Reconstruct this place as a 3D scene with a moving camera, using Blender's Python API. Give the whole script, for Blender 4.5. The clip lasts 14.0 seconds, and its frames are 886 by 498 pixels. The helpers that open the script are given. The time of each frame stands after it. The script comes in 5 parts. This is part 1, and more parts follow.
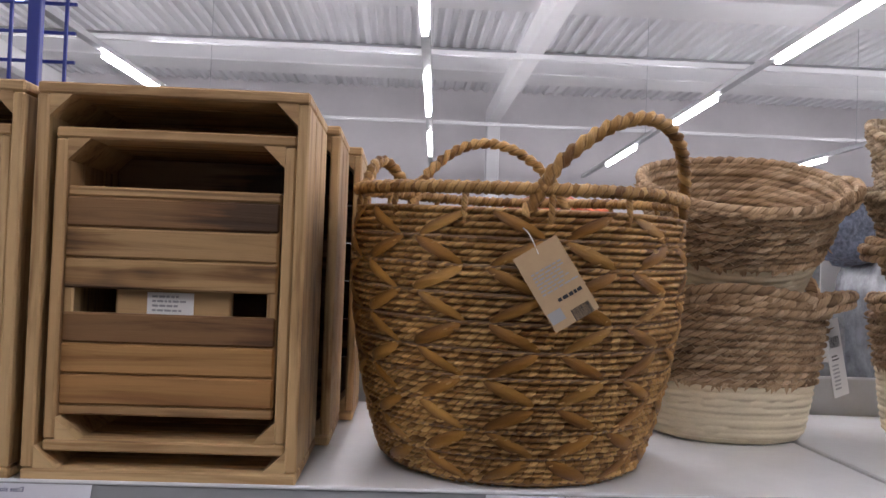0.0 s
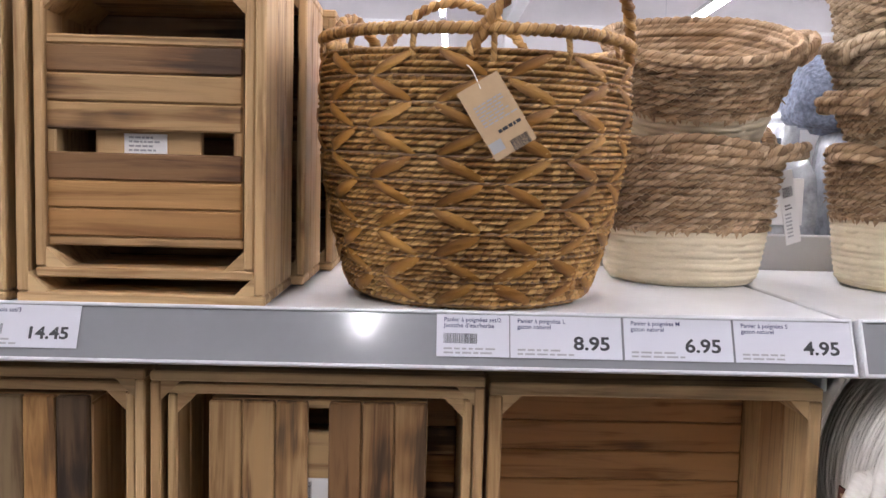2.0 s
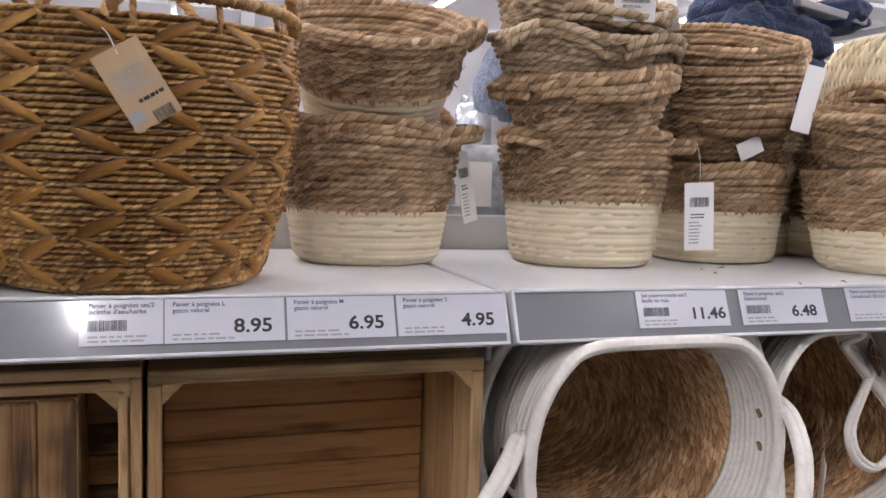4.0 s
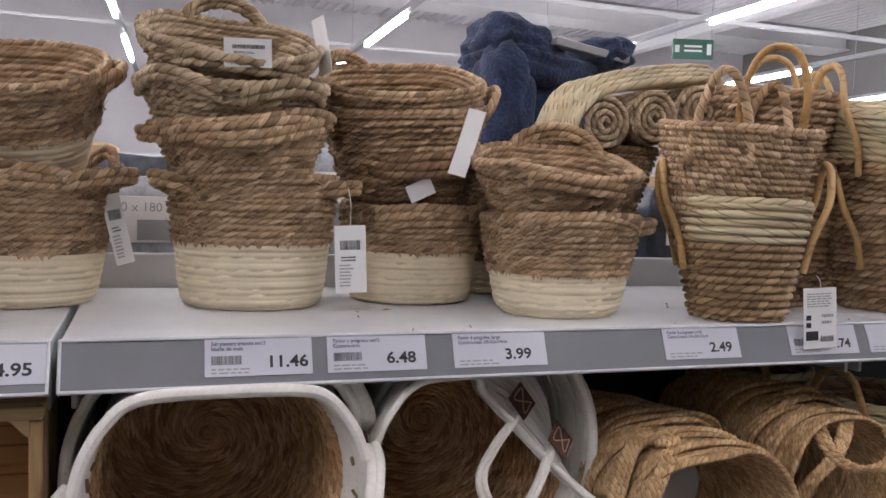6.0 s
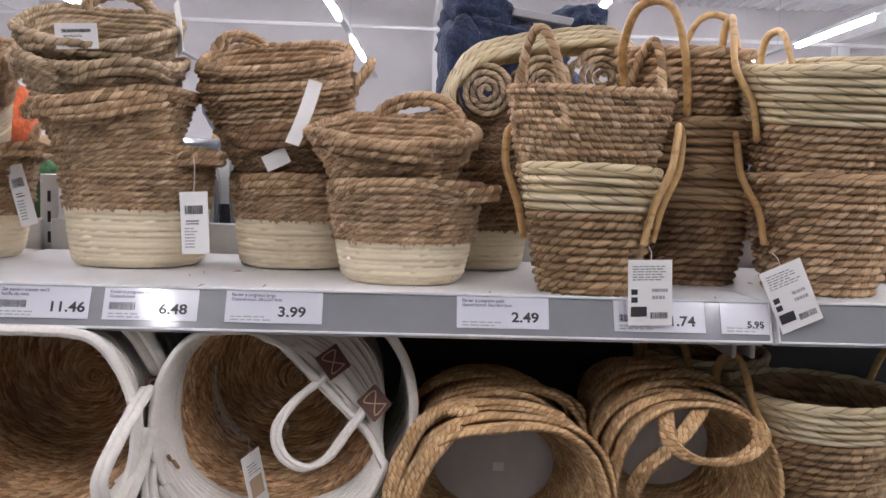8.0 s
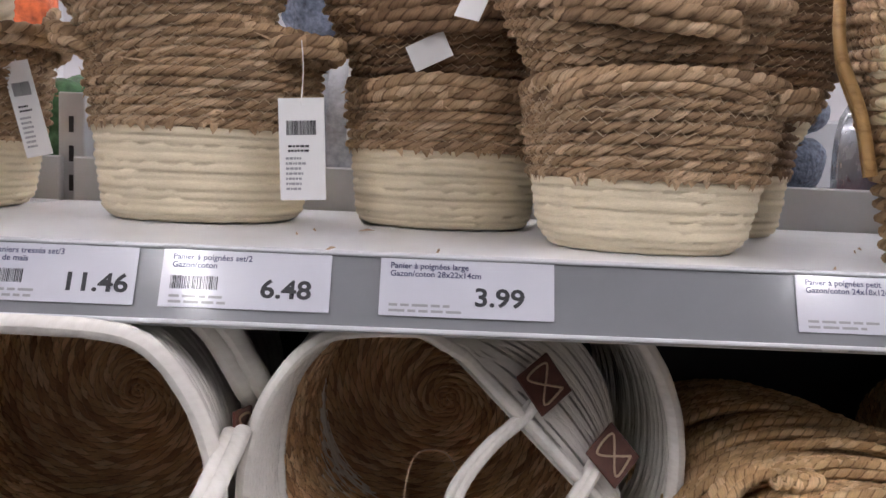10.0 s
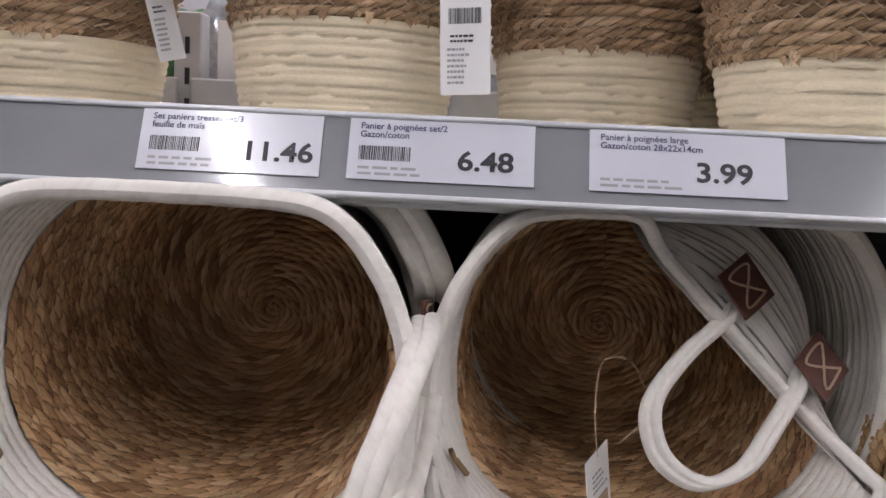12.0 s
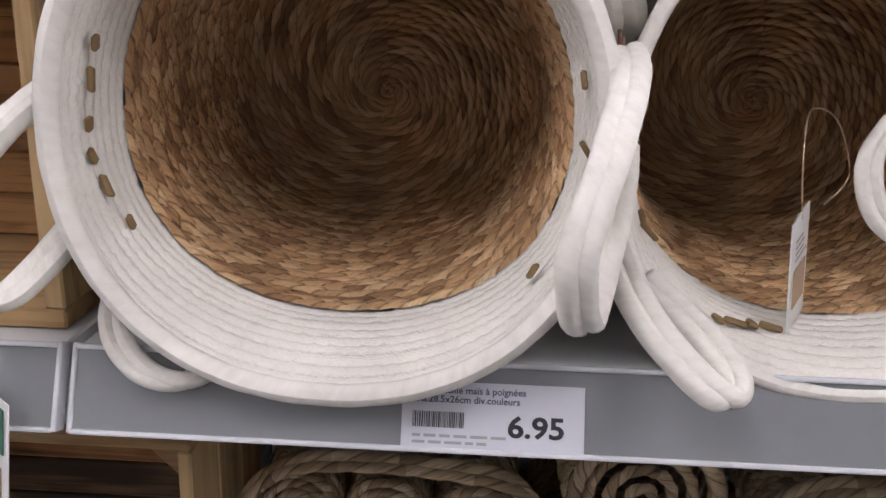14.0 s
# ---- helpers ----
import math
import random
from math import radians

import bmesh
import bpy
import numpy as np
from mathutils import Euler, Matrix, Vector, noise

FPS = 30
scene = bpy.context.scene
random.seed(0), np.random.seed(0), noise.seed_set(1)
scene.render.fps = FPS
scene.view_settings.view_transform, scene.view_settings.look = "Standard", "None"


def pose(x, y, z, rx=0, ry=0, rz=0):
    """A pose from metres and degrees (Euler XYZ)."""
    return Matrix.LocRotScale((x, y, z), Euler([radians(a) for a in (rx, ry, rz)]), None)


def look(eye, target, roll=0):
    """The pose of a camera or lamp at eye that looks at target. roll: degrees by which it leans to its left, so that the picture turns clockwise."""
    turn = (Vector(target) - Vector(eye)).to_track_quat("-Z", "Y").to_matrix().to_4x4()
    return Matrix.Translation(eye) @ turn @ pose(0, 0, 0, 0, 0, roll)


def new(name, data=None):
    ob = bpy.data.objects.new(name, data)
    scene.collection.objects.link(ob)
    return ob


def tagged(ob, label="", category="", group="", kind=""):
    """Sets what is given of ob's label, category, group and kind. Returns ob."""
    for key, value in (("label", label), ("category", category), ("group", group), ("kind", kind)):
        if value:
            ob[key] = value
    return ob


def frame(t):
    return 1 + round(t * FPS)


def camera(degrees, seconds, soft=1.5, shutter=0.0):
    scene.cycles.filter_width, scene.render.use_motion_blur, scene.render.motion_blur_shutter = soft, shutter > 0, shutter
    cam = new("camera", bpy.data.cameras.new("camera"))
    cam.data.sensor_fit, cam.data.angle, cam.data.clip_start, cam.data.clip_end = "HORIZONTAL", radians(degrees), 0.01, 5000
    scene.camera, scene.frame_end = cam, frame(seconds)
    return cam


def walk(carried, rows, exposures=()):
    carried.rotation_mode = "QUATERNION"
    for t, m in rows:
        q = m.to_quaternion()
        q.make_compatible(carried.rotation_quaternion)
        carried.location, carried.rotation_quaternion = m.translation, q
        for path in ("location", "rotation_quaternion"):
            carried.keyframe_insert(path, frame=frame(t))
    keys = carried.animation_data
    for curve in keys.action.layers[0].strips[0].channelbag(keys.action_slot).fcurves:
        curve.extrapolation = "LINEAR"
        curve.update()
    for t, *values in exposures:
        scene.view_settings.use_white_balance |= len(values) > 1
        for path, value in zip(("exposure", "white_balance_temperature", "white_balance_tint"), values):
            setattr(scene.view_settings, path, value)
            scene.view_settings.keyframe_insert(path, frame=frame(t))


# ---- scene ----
cam = camera(55.4, 14.0)
PATH = [
    (0, (-0.427, -0.651, 1.471), (-0.337, 1.346, 1.52), 2.1),
    (0.5, (-0.465, -0.705, 1.457), (-0.549, 1.293, 1.483), 1.6),
    (1, (-0.465, -0.719, 1.423), (-0.623, 1.273, 1.347), 1.2),
    (1.5, (-0.432, -0.722, 1.416), (-0.56, 1.27, 1.293), 1.0),
    (2, (-0.371, -0.707, 1.415), (-0.324, 1.285, 1.245), 1.5),
    (2.2, (-0.363, -0.708, 1.41), (-0.235, 1.281, 1.242), 1.5),
    (4.3, (-0.261, -0.701, 1.405), (0.422, 1.17, 1.218), 2.5),
    (4.5, (-0.208, -0.705, 1.42), (0.495, 1.157, 1.215), 3.0),
    (5, (-0.079, -0.766, 1.43), (0.612, 1.101, 1.24), 2.8),
    (5.5, (-0.009, -0.804, 1.439), (0.675, 1.071, 1.298), 2.2),
    (6, (0.074, -0.824, 1.444), (0.744, 1.056, 1.318), 2.0),
    (6.5, (0.207, -0.792, 1.445), (0.835, 1.107, 1.438), 2.1),
    (7, (0.39, -0.832, 1.459), (0.864, 1.11, 1.429), 2.0),
    (7.5, (0.54, -0.937, 1.45), (0.66, 1.057, 1.354), 1.4),
    (8, (0.576, -0.945, 1.43), (0.668, 1.046, 1.267), 1.8),
    (8.5, (0.461, -0.809, 1.381), (0.56, 1.177, 1.163), 2.3),
    (8.7, (0.413, -0.744, 1.378), (0.523, 1.241, 1.158), 2.5),
    (10.8, (0.404, -0.467, 1.35), (0.404, 1.523, 1.15), 2.5),
    (11, (0.378, -0.459, 1.347), (0.389, 1.53, 1.135), 2.6),
    (11.5, (0.341, -0.47, 1.308), (0.303, 1.517, 1.079), 2.7),
    (12, (0.316, -0.477, 1.284), (0.257, 1.508, 1.052), 2.8),
    (12.5, (0.281, -0.458, 1.253), (0.204, 1.523, 0.988), 2.7),
    (13, (0.256, -0.437, 1.238), (0.187, 1.526, 0.861), 3.0),
    (13.5, (0.244, -0.426, 1.223), (0.181, 1.516, 0.749), 1.9),
    (14, (0.229, -0.426, 1.209), (0.137, 1.491, 0.647), 1.5),
]
walk(cam, [(t, look(eye, target, roll)) for t, eye, target, roll in PATH],
     [(0, -0.45), (0.5, -0.35), (1, 0.12), (1.5, 0.42), (2, 0.36), (4.5, -0.1), (6.5, -0.42), (7.5, -0.26), (8.5, 0.08), (11, -0.16), (12.5, -0.02), (14, 0.24)])

# ---- light ----
LED_W = 83.0
world = bpy.data.worlds.new("hall_air")
scene.world = world
world.use_nodes = True
world.node_tree.nodes["Background"].inputs[0].default_value = (0.9, 0.95, 1.0, 1)
world.node_tree.nodes["Background"].inputs[1].default_value = 0.02
scene.view_settings.exposure = 0.0


# ---- materials ----
def mat_base(name, rough=0.7, metal=0.0):
    m = bpy.data.materials.new(name)
    m.use_nodes = True
    nt = m.node_tree
    b = nt.nodes["Principled BSDF"]
    b.inputs["Roughness"].default_value = rough
    b.inputs["Metallic"].default_value = metal
    return m, nt, b


def nd(nt, kind, ins=None, **props):
    n = nt.nodes.new(kind)
    for k, v in props.items():
        if k == "operation":
            n.operation = v
        elif k == "blend_type":
            n.blend_type = v
        elif k == "data_type":
            n.data_type = v
        elif k == "noise_dimensions":
            n.noise_dimensions = v
    for k, v in (ins or {}).items():
        if isinstance(v, bpy.types.NodeSocket):
            nt.links.new(v, n.inputs[k])
        else:
            n.inputs[k].default_value = v
    return n


def math_node(nt, op, a, b=0.0):
    return nd(nt, "ShaderNodeMath", {0: a, 1: b}, operation=op).outputs[0]


def mixc(nt, fac, a, b, blend="MIX"):
    n = nt.nodes.new("ShaderNodeMix")
    n.data_type = "RGBA"
    n.blend_type = blend
    for i, v in ((0, fac), (6, a), (7, b)):
        if isinstance(v, bpy.types.NodeSocket):
            nt.links.new(v, n.inputs[i])
        else:
            n.inputs[i].default_value = v
    return n.outputs[2]


def ramp(nt, fac, stops):
    n = nt.nodes.new("ShaderNodeValToRGB")
    nt.links.new(fac, n.inputs[0])
    els = n.color_ramp.elements
    while len(els) < len(stops):
        els.new(0.5)
    for e, (p, c) in zip(els, stops):
        e.position = p
        e.color = (*c, 1)
    return n.outputs[0]


def bump(nt, b, height, dist, strength=1.0):
    n = nd(nt, "ShaderNodeBump", {"Height": height, "Distance": dist, "Strength": strength})
    nt.links.new(n.outputs[0], b.inputs["Normal"])


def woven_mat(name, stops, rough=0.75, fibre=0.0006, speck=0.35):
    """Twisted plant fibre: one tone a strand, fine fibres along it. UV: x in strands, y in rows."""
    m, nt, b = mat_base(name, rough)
    uv = nd(nt, "ShaderNodeUVMap").outputs[0]
    sep = nd(nt, "ShaderNodeSeparateXYZ", {0: uv})
    cell = math_node(nt, "FLOOR", sep.outputs[0])
    row = math_node(nt, "FLOOR", sep.outputs[1])
    info = nd(nt, "ShaderNodeObjectInfo")
    comb = nd(nt, "ShaderNodeCombineXYZ", {0: cell, 1: row, 2: info.outputs["Random"]})
    wn = nd(nt, "ShaderNodeTexWhiteNoise", {"Vector": comb.outputs[0]})
    col = ramp(nt, wn.outputs["Value"], stops)
    st = nd(nt, "ShaderNodeCombineXYZ", {0: math_node(nt, "MULTIPLY", sep.outputs[0], 6.0), 1: math_node(nt, "MULTIPLY", sep.outputs[1], 1.6), 2: 0.0})
    fine = nd(nt, "ShaderNodeTexNoise", {"Vector": st.outputs[0], "Scale": 1.0, "Detail": 4.0, "Roughness": 0.65})
    tone = ramp(nt, fine.outputs[0], [(0.3, (0.62, 0.58, 0.53)), (0.5, (1, 1, 1)), (0.72, (1.25, 1.22, 1.15))])
    # Shade of the gaps between strands, painted into both edges of each strand.
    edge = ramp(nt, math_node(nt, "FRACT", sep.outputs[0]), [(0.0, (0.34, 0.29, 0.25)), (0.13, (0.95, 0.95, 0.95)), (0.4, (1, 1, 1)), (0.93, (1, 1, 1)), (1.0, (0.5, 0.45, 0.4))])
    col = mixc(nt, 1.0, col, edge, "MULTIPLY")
    col = mixc(nt, speck * 2, col, mixc(nt, 1.0, col, tone, "MULTIPLY"))
    tc = nd(nt, "ShaderNodeTexCoord")
    big = nd(nt, "ShaderNodeTexNoise", {"Vector": tc.outputs["Object"], "Scale": 14.0, "Detail": 3.0})
    tone2 = ramp(nt, big.outputs[0], [(0.3, (0.72, 0.7, 0.68)), (0.65, (1.08, 1.06, 1.02))])
    col = mixc(nt, 1.0, col, tone2, "MULTIPLY")
    nt.links.new(col, b.inputs["Base Color"])
    b.inputs["Specular IOR Level"].default_value = 0.35
    bump(nt, b, fine.outputs[0], fibre * 3)
    return m


def cotton_mat(name, colour, rough=0.85):
    m, nt, b = mat_base(name, rough)
    uv = nd(nt, "ShaderNodeUVMap").outputs[0]
    sep = nd(nt, "ShaderNodeSeparateXYZ", {0: uv})
    st = nd(nt, "ShaderNodeCombineXYZ", {0: math_node(nt, "MULTIPLY", sep.outputs[0], 2.0), 1: math_node(nt, "MULTIPLY", sep.outputs[1], 4.0), 2: 0.0})
    fine = nd(nt, "ShaderNodeTexNoise", {"Vector": st.outputs[0], "Scale": 2.0, "Detail": 4.0})
    tc = nd(nt, "ShaderNodeTexCoord")
    big = nd(nt, "ShaderNodeTexNoise", {"Vector": tc.outputs["Object"], "Scale": 18.0, "Detail": 4.0})
    c = colour
    col = ramp(nt, big.outputs[0], [(0.3, tuple(x * 0.86 for x in c)), (0.6, c), (0.85, tuple(min(0.9, x * 1.06) for x in c))])
    tone = ramp(nt, fine.outputs[0], [(0.3, (0.92, 0.915, 0.9)), (0.6, (1, 1, 1))])
    col = mixc(nt, 1.0, col, tone, "MULTIPLY")
    nt.links.new(col, b.inputs["Base Color"])
    b.inputs["Sheen Weight"].default_value = 0.15
    bump(nt, b, fine.outputs[0], 0.0008)
    return m


def wood_mat(name, stops, rough=0.62, stain=0.5, thr=0.34):
    """Sawn boards: tone by board, grain along local x, stains and knots."""
    m, nt, b = mat_base(name, rough)
    info = nd(nt, "ShaderNodeObjectInfo")
    base = ramp(nt, info.outputs["Random"], stops)
    tc = nd(nt, "ShaderNodeTexCoord")
    off = math_node(nt, "MULTIPLY", info.outputs["Random"], 37.0)
    shift = nd(nt, "ShaderNodeCombineXYZ", {0: off, 1: off, 2: off})
    v = nd(nt, "ShaderNodeVectorMath", {0: tc.outputs["Object"], 1: shift.outputs[0]}, operation="ADD").outputs[0]
    mp = nd(nt, "ShaderNodeMapping", {"Vector": v, "Scale": (5.0, 90.0, 90.0)})
    grain = nd(nt, "ShaderNodeTexNoise", {"Vector": mp.outputs[0], "Scale": 1.0, "Detail": 5.0, "Roughness": 0.6, "Distortion": 0.8})
    t1 = ramp(nt, grain.outputs[0], [(0.3, (0.58, 0.5, 0.42)), (0.5, (1, 1, 1)), (0.75, (1.12, 1.1, 1.06))])
    col = mixc(nt, 1.0, base, t1, "MULTIPLY")
    mp2 = nd(nt, "ShaderNodeMapping", {"Vector": v, "Scale": (7.0, 11.0, 11.0)})
    st0 = nd(nt, "ShaderNodeTexNoise", {"Vector": mp2.outputs[0], "Scale": 1.0, "Detail": 3.0, "Roughness": 0.5})
    st = nd(nt, "ShaderNodeMix", {0: 0.3, 2: st0.outputs[0], 3: grain.outputs[0]})
    t2 = ramp(nt, st.outputs[0], [(thr, (0.16, 0.13, 0.11)), (thr + 0.045, (0.6, 0.5, 0.42)), (thr + 0.1, (1, 1, 1))])
    col = mixc(nt, stain, col, mixc(nt, 1.0, col, t2, "MULTIPLY"))
    mp3 = nd(nt, "ShaderNodeMapping", {"Vector": v, "Scale": (16.0, 45.0, 45.0)})
    vor = nd(nt, "ShaderNodeTexVoronoi", {"Vector": mp3.outputs[0], "Scale": 0.5})
    knot = ramp(nt, vor.outputs["Distance"], [(0.04, (0.35, 0.22, 0.13)), (0.11, (1, 1, 1))])
    col = mixc(nt, 0.7, col, mixc(nt, 1.0, col, knot, "MULTIPLY"))
    nt.links.new(col, b.inputs["Base Color"])
    bump(nt, b, grain.outputs[0], 0.0008)
    return m


def paint_mat(name, colour, rough=0.4, var=0.06, metal=0.0, scale=9.0, coat=0.0):
    m, nt, b = mat_base(name, rough, metal)
    tc = nd(nt, "ShaderNodeTexCoord")
    n1 = nd(nt, "ShaderNodeTexNoise", {"Vector": tc.outputs["Object"], "Scale": scale, "Detail": 6.0, "Roughness": 0.7})
    c = ramp(nt, n1.outputs[0], [(0.3, tuple(x * (1 - var * 2) for x in colour)), (0.62, colour)])
    nt.links.new(c, b.inputs["Base Color"])
    r = nd(nt, "ShaderNodeMapRange", {"Value": n1.outputs[0], "To Min": max(0.02, rough - 0.08), "To Max": min(1, rough + 0.1)})
    nt.links.new(r.outputs[0], b.inputs["Roughness"])
    b.inputs["Coat Weight"].default_value = coat
    b.inputs["Coat Roughness"].default_value = 0.08
    return m


def fabric_mat(name, colour, scale=160.0, dist=0.004):
    m, nt, b = mat_base(name, 0.95)
    tc = nd(nt, "ShaderNodeTexCoord")
    n1 = nd(nt, "ShaderNodeTexNoise", {"Vector": tc.outputs["Object"], "Scale": scale, "Detail": 4.0})
    n2 = nd(nt, "ShaderNodeTexNoise", {"Vector": tc.outputs["Object"], "Scale": 12.0, "Detail": 3.0})
    f = math_node(nt, "ADD", math_node(nt, "MULTIPLY", n1.outputs[0], 0.6), math_node(nt, "MULTIPLY", n2.outputs[0], 0.4))
    c = ramp(nt, f, [(0.35, tuple(x * 0.45 for x in colour)), (0.65, tuple(min(1, x * 1.4) for x in colour))])
    nt.links.new(c, b.inputs["Base Color"])
    b.inputs["Sheen Weight"].default_value = 0.12
    bump(nt, b, n1.outputs[0], dist)
    return m


def glow_mat(name, colour, strength):
    m, nt, b = mat_base(name)
    b.inputs["Base Color"].default_value = (0.9, 0.9, 0.9, 1)
    b.inputs["Emission Color"].default_value = (*colour, 1)
    b.inputs["Emission Strength"].default_value = strength
    return m


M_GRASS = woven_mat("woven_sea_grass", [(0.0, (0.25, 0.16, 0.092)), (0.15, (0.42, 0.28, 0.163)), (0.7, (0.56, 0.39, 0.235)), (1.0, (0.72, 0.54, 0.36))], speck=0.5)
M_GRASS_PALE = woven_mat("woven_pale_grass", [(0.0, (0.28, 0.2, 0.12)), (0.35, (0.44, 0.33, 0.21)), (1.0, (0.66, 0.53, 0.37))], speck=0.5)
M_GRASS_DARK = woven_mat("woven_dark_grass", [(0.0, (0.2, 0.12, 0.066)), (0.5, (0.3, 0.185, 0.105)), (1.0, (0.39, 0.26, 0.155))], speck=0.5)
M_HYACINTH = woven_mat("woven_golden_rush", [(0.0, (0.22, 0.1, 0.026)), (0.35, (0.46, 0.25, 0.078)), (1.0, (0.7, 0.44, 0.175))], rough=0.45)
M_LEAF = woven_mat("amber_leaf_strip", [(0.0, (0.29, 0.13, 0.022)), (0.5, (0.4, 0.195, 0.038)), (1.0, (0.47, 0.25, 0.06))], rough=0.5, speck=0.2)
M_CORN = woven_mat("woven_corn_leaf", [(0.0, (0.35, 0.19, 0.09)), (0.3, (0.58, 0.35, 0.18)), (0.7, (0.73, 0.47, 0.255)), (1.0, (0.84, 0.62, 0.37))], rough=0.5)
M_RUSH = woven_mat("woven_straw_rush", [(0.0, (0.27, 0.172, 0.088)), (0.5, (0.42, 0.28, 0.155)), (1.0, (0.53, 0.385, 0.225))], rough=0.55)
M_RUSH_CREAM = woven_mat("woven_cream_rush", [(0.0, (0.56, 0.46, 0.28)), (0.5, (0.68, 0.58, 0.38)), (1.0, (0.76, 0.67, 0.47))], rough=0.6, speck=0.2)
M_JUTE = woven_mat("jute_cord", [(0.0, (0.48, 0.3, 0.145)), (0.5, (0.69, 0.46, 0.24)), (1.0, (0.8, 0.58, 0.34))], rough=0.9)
M_CREAM = cotton_mat("cream_cotton_cord", (0.88, 0.76, 0.54))
M_WHITE = cotton_mat("white_cotton_cord", (0.88, 0.84, 0.77))
M_PINE = wood_mat("sawn_pine", [(0.0, (0.41, 0.25, 0.112)), (0.5, (0.5, 0.325, 0.152)), (1.0, (0.58, 0.4, 0.2))], stain=0.45, thr=0.36)
M_OLD = wood_mat("reclaimed_board", [(0.0, (0.36, 0.19, 0.075)), (0.16, (0.52, 0.32, 0.14)), (0.3, (0.25, 0.135, 0.06)), (0.44, (0.47, 0.265, 0.1)), (0.56, (0.12, 0.09, 0.065)), (0.66, (0.53, 0.31, 0.115)), (0.78, (0.22, 0.175, 0.125)), (0.9, (0.46, 0.235, 0.075)), (1.0, (0.085, 0.065, 0.05))], stain=0.95, thr=0.43)
M_UMBER = wood_mat("umber_board", [(0.0, (0.19, 0.095, 0.036)), (1.0, (0.26, 0.14, 0.056))], stain=0.85, thr=0.42)
M_TAN = wood_mat("tan_board", [(0.0, (0.3, 0.175, 0.075)), (1.0, (0.42, 0.26, 0.115))], stain=0.85, thr=0.405)
M_HONEY = wood_mat("honey_board", [(0.0, (0.36, 0.18, 0.06)), (1.0, (0.44, 0.24, 0.085))], stain=0.7, thr=0.37)
M_CHAR = wood_mat("charred_board", [(0.0, (0.07, 0.041, 0.019)), (1.0, (0.115, 0.068, 0.032))], stain=0.8, thr=0.45)
M_ASH = wood_mat("grey_weathered_board", [(0.0, (0.16, 0.104, 0.05)), (1.0, (0.22, 0.148, 0.074))], stain=0.7, thr=0.38)
M_AMBER = wood_mat("amber_board", [(0.0, (0.4, 0.205, 0.075)), (1.0, (0.5, 0.29, 0.12))], stain=0.7, thr=0.36)
M_BENT = wood_mat("bent_wood", [(0.0, (0.5, 0.31, 0.12)), (1.0, (0.58, 0.38, 0.17))], rough=0.42, stain=0.15)
M_SHELF = paint_mat("white_shelf_enamel", (0.78, 0.79, 0.8), 0.35, 0.05, scale=14)
M_UPRIGHT = paint_mat("grey_upright_enamel", (0.6, 0.61, 0.62), 0.4)
M_STRIP = paint_mat("grey_price_strip", (0.25, 0.255, 0.27), 0.12, 0.04, coat=1.0)
M_EDGE = paint_mat("white_strip_edge", (0.75, 0.76, 0.78), 0.25)
M_PAPER = paint_mat("glossy_ticket", (0.68, 0.68, 0.74), 0.2, 0.02, coat=1.0)
M_CARD = paint_mat("white_card", (0.84, 0.83, 0.81), 0.6, 0.03)
M_KRAFT = paint_mat("kraft_card", (0.5, 0.35, 0.2), 0.8, 0.06, scale=60)
M_INK = paint_mat("black_ink", (0.03, 0.03, 0.035), 0.5, 0.0)
M_INK_BLUE = paint_mat("navy_ink", (0.05, 0.05, 0.13), 0.5, 0.0)
M_INK_GREY = paint_mat("grey_ink", (0.35, 0.35, 0.36), 0.5, 0.0)
M_LEATHER = paint_mat("brown_leather_patch", (0.12, 0.04, 0.025), 0.5, 0.2, scale=90)
M_THREAD = paint_mat("tan_thread", (0.5, 0.36, 0.24), 0.8)
M_TWINE = paint_mat("dark_gold_twine", (0.27, 0.17, 0.075), 0.7)
M_STRAWTHREAD = paint_mat("straw_thread", (0.6, 0.46, 0.3), 0.7)
M_LINER = paint_mat("milky_plastic_liner", (0.6, 0.58, 0.56), 0.3, 0.08)
M_CORRUGATED = paint_mat("corrugated_roof_sheet", (0.88, 0.88, 0.9), 0.5, 0.04, scale=0.6)
M_STEEL = paint_mat("white_steel_paint", (0.88, 0.88, 0.89), 0.5, 0.03, scale=1.5)
M_WALLP = paint_mat("pale_hall_wall", (0.78, 0.755, 0.77), 0.8, 0.05, scale=0.8)
# Grey of the added walls, kept low to cut bounce light.
M_FILL_CUT = paint_mat("grey_fill_cut", (0.22, 0.215, 0.21), 0.8, 0.05, scale=0.8)
M_FLOOR = paint_mat("polished_grey_floor", (0.13, 0.128, 0.125), 0.3, 0.08, scale=2.0)
M_BLUE = paint_mat("blue_wire_enamel", (0.02, 0.035, 0.25), 0.35)
M_GREEN = paint_mat("green_sign_panel", (0.05, 0.16, 0.11), 0.4)
M_NAVY = fabric_mat("navy_fleece", (0.02, 0.033, 0.08))
M_SLATE = fabric_mat("slate_fleece", (0.17, 0.2, 0.27))
M_ORANGE = fabric_mat("orange_plush", (0.55, 0.12, 0.04), 90)
M_GREENF = fabric_mat("green_plush", (0.07, 0.16, 0.07), 90)
M_REDF = fabric_mat("red_plush", (0.45, 0.05, 0.05), 90)
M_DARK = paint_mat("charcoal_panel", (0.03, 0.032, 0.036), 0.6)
M_BAG = paint_mat("clear_bag_print", (0.55, 0.58, 0.62), 0.15, 0.3, scale=25, coat=0.8)
M_BAG_DARK = paint_mat("dark_bag_print", (0.1, 0.11, 0.13), 0.25, 0.3, scale=25, coat=0.8)
M_LED = glow_mat("led_diffuser", (0.97, 0.93, 1.0), LED_W)
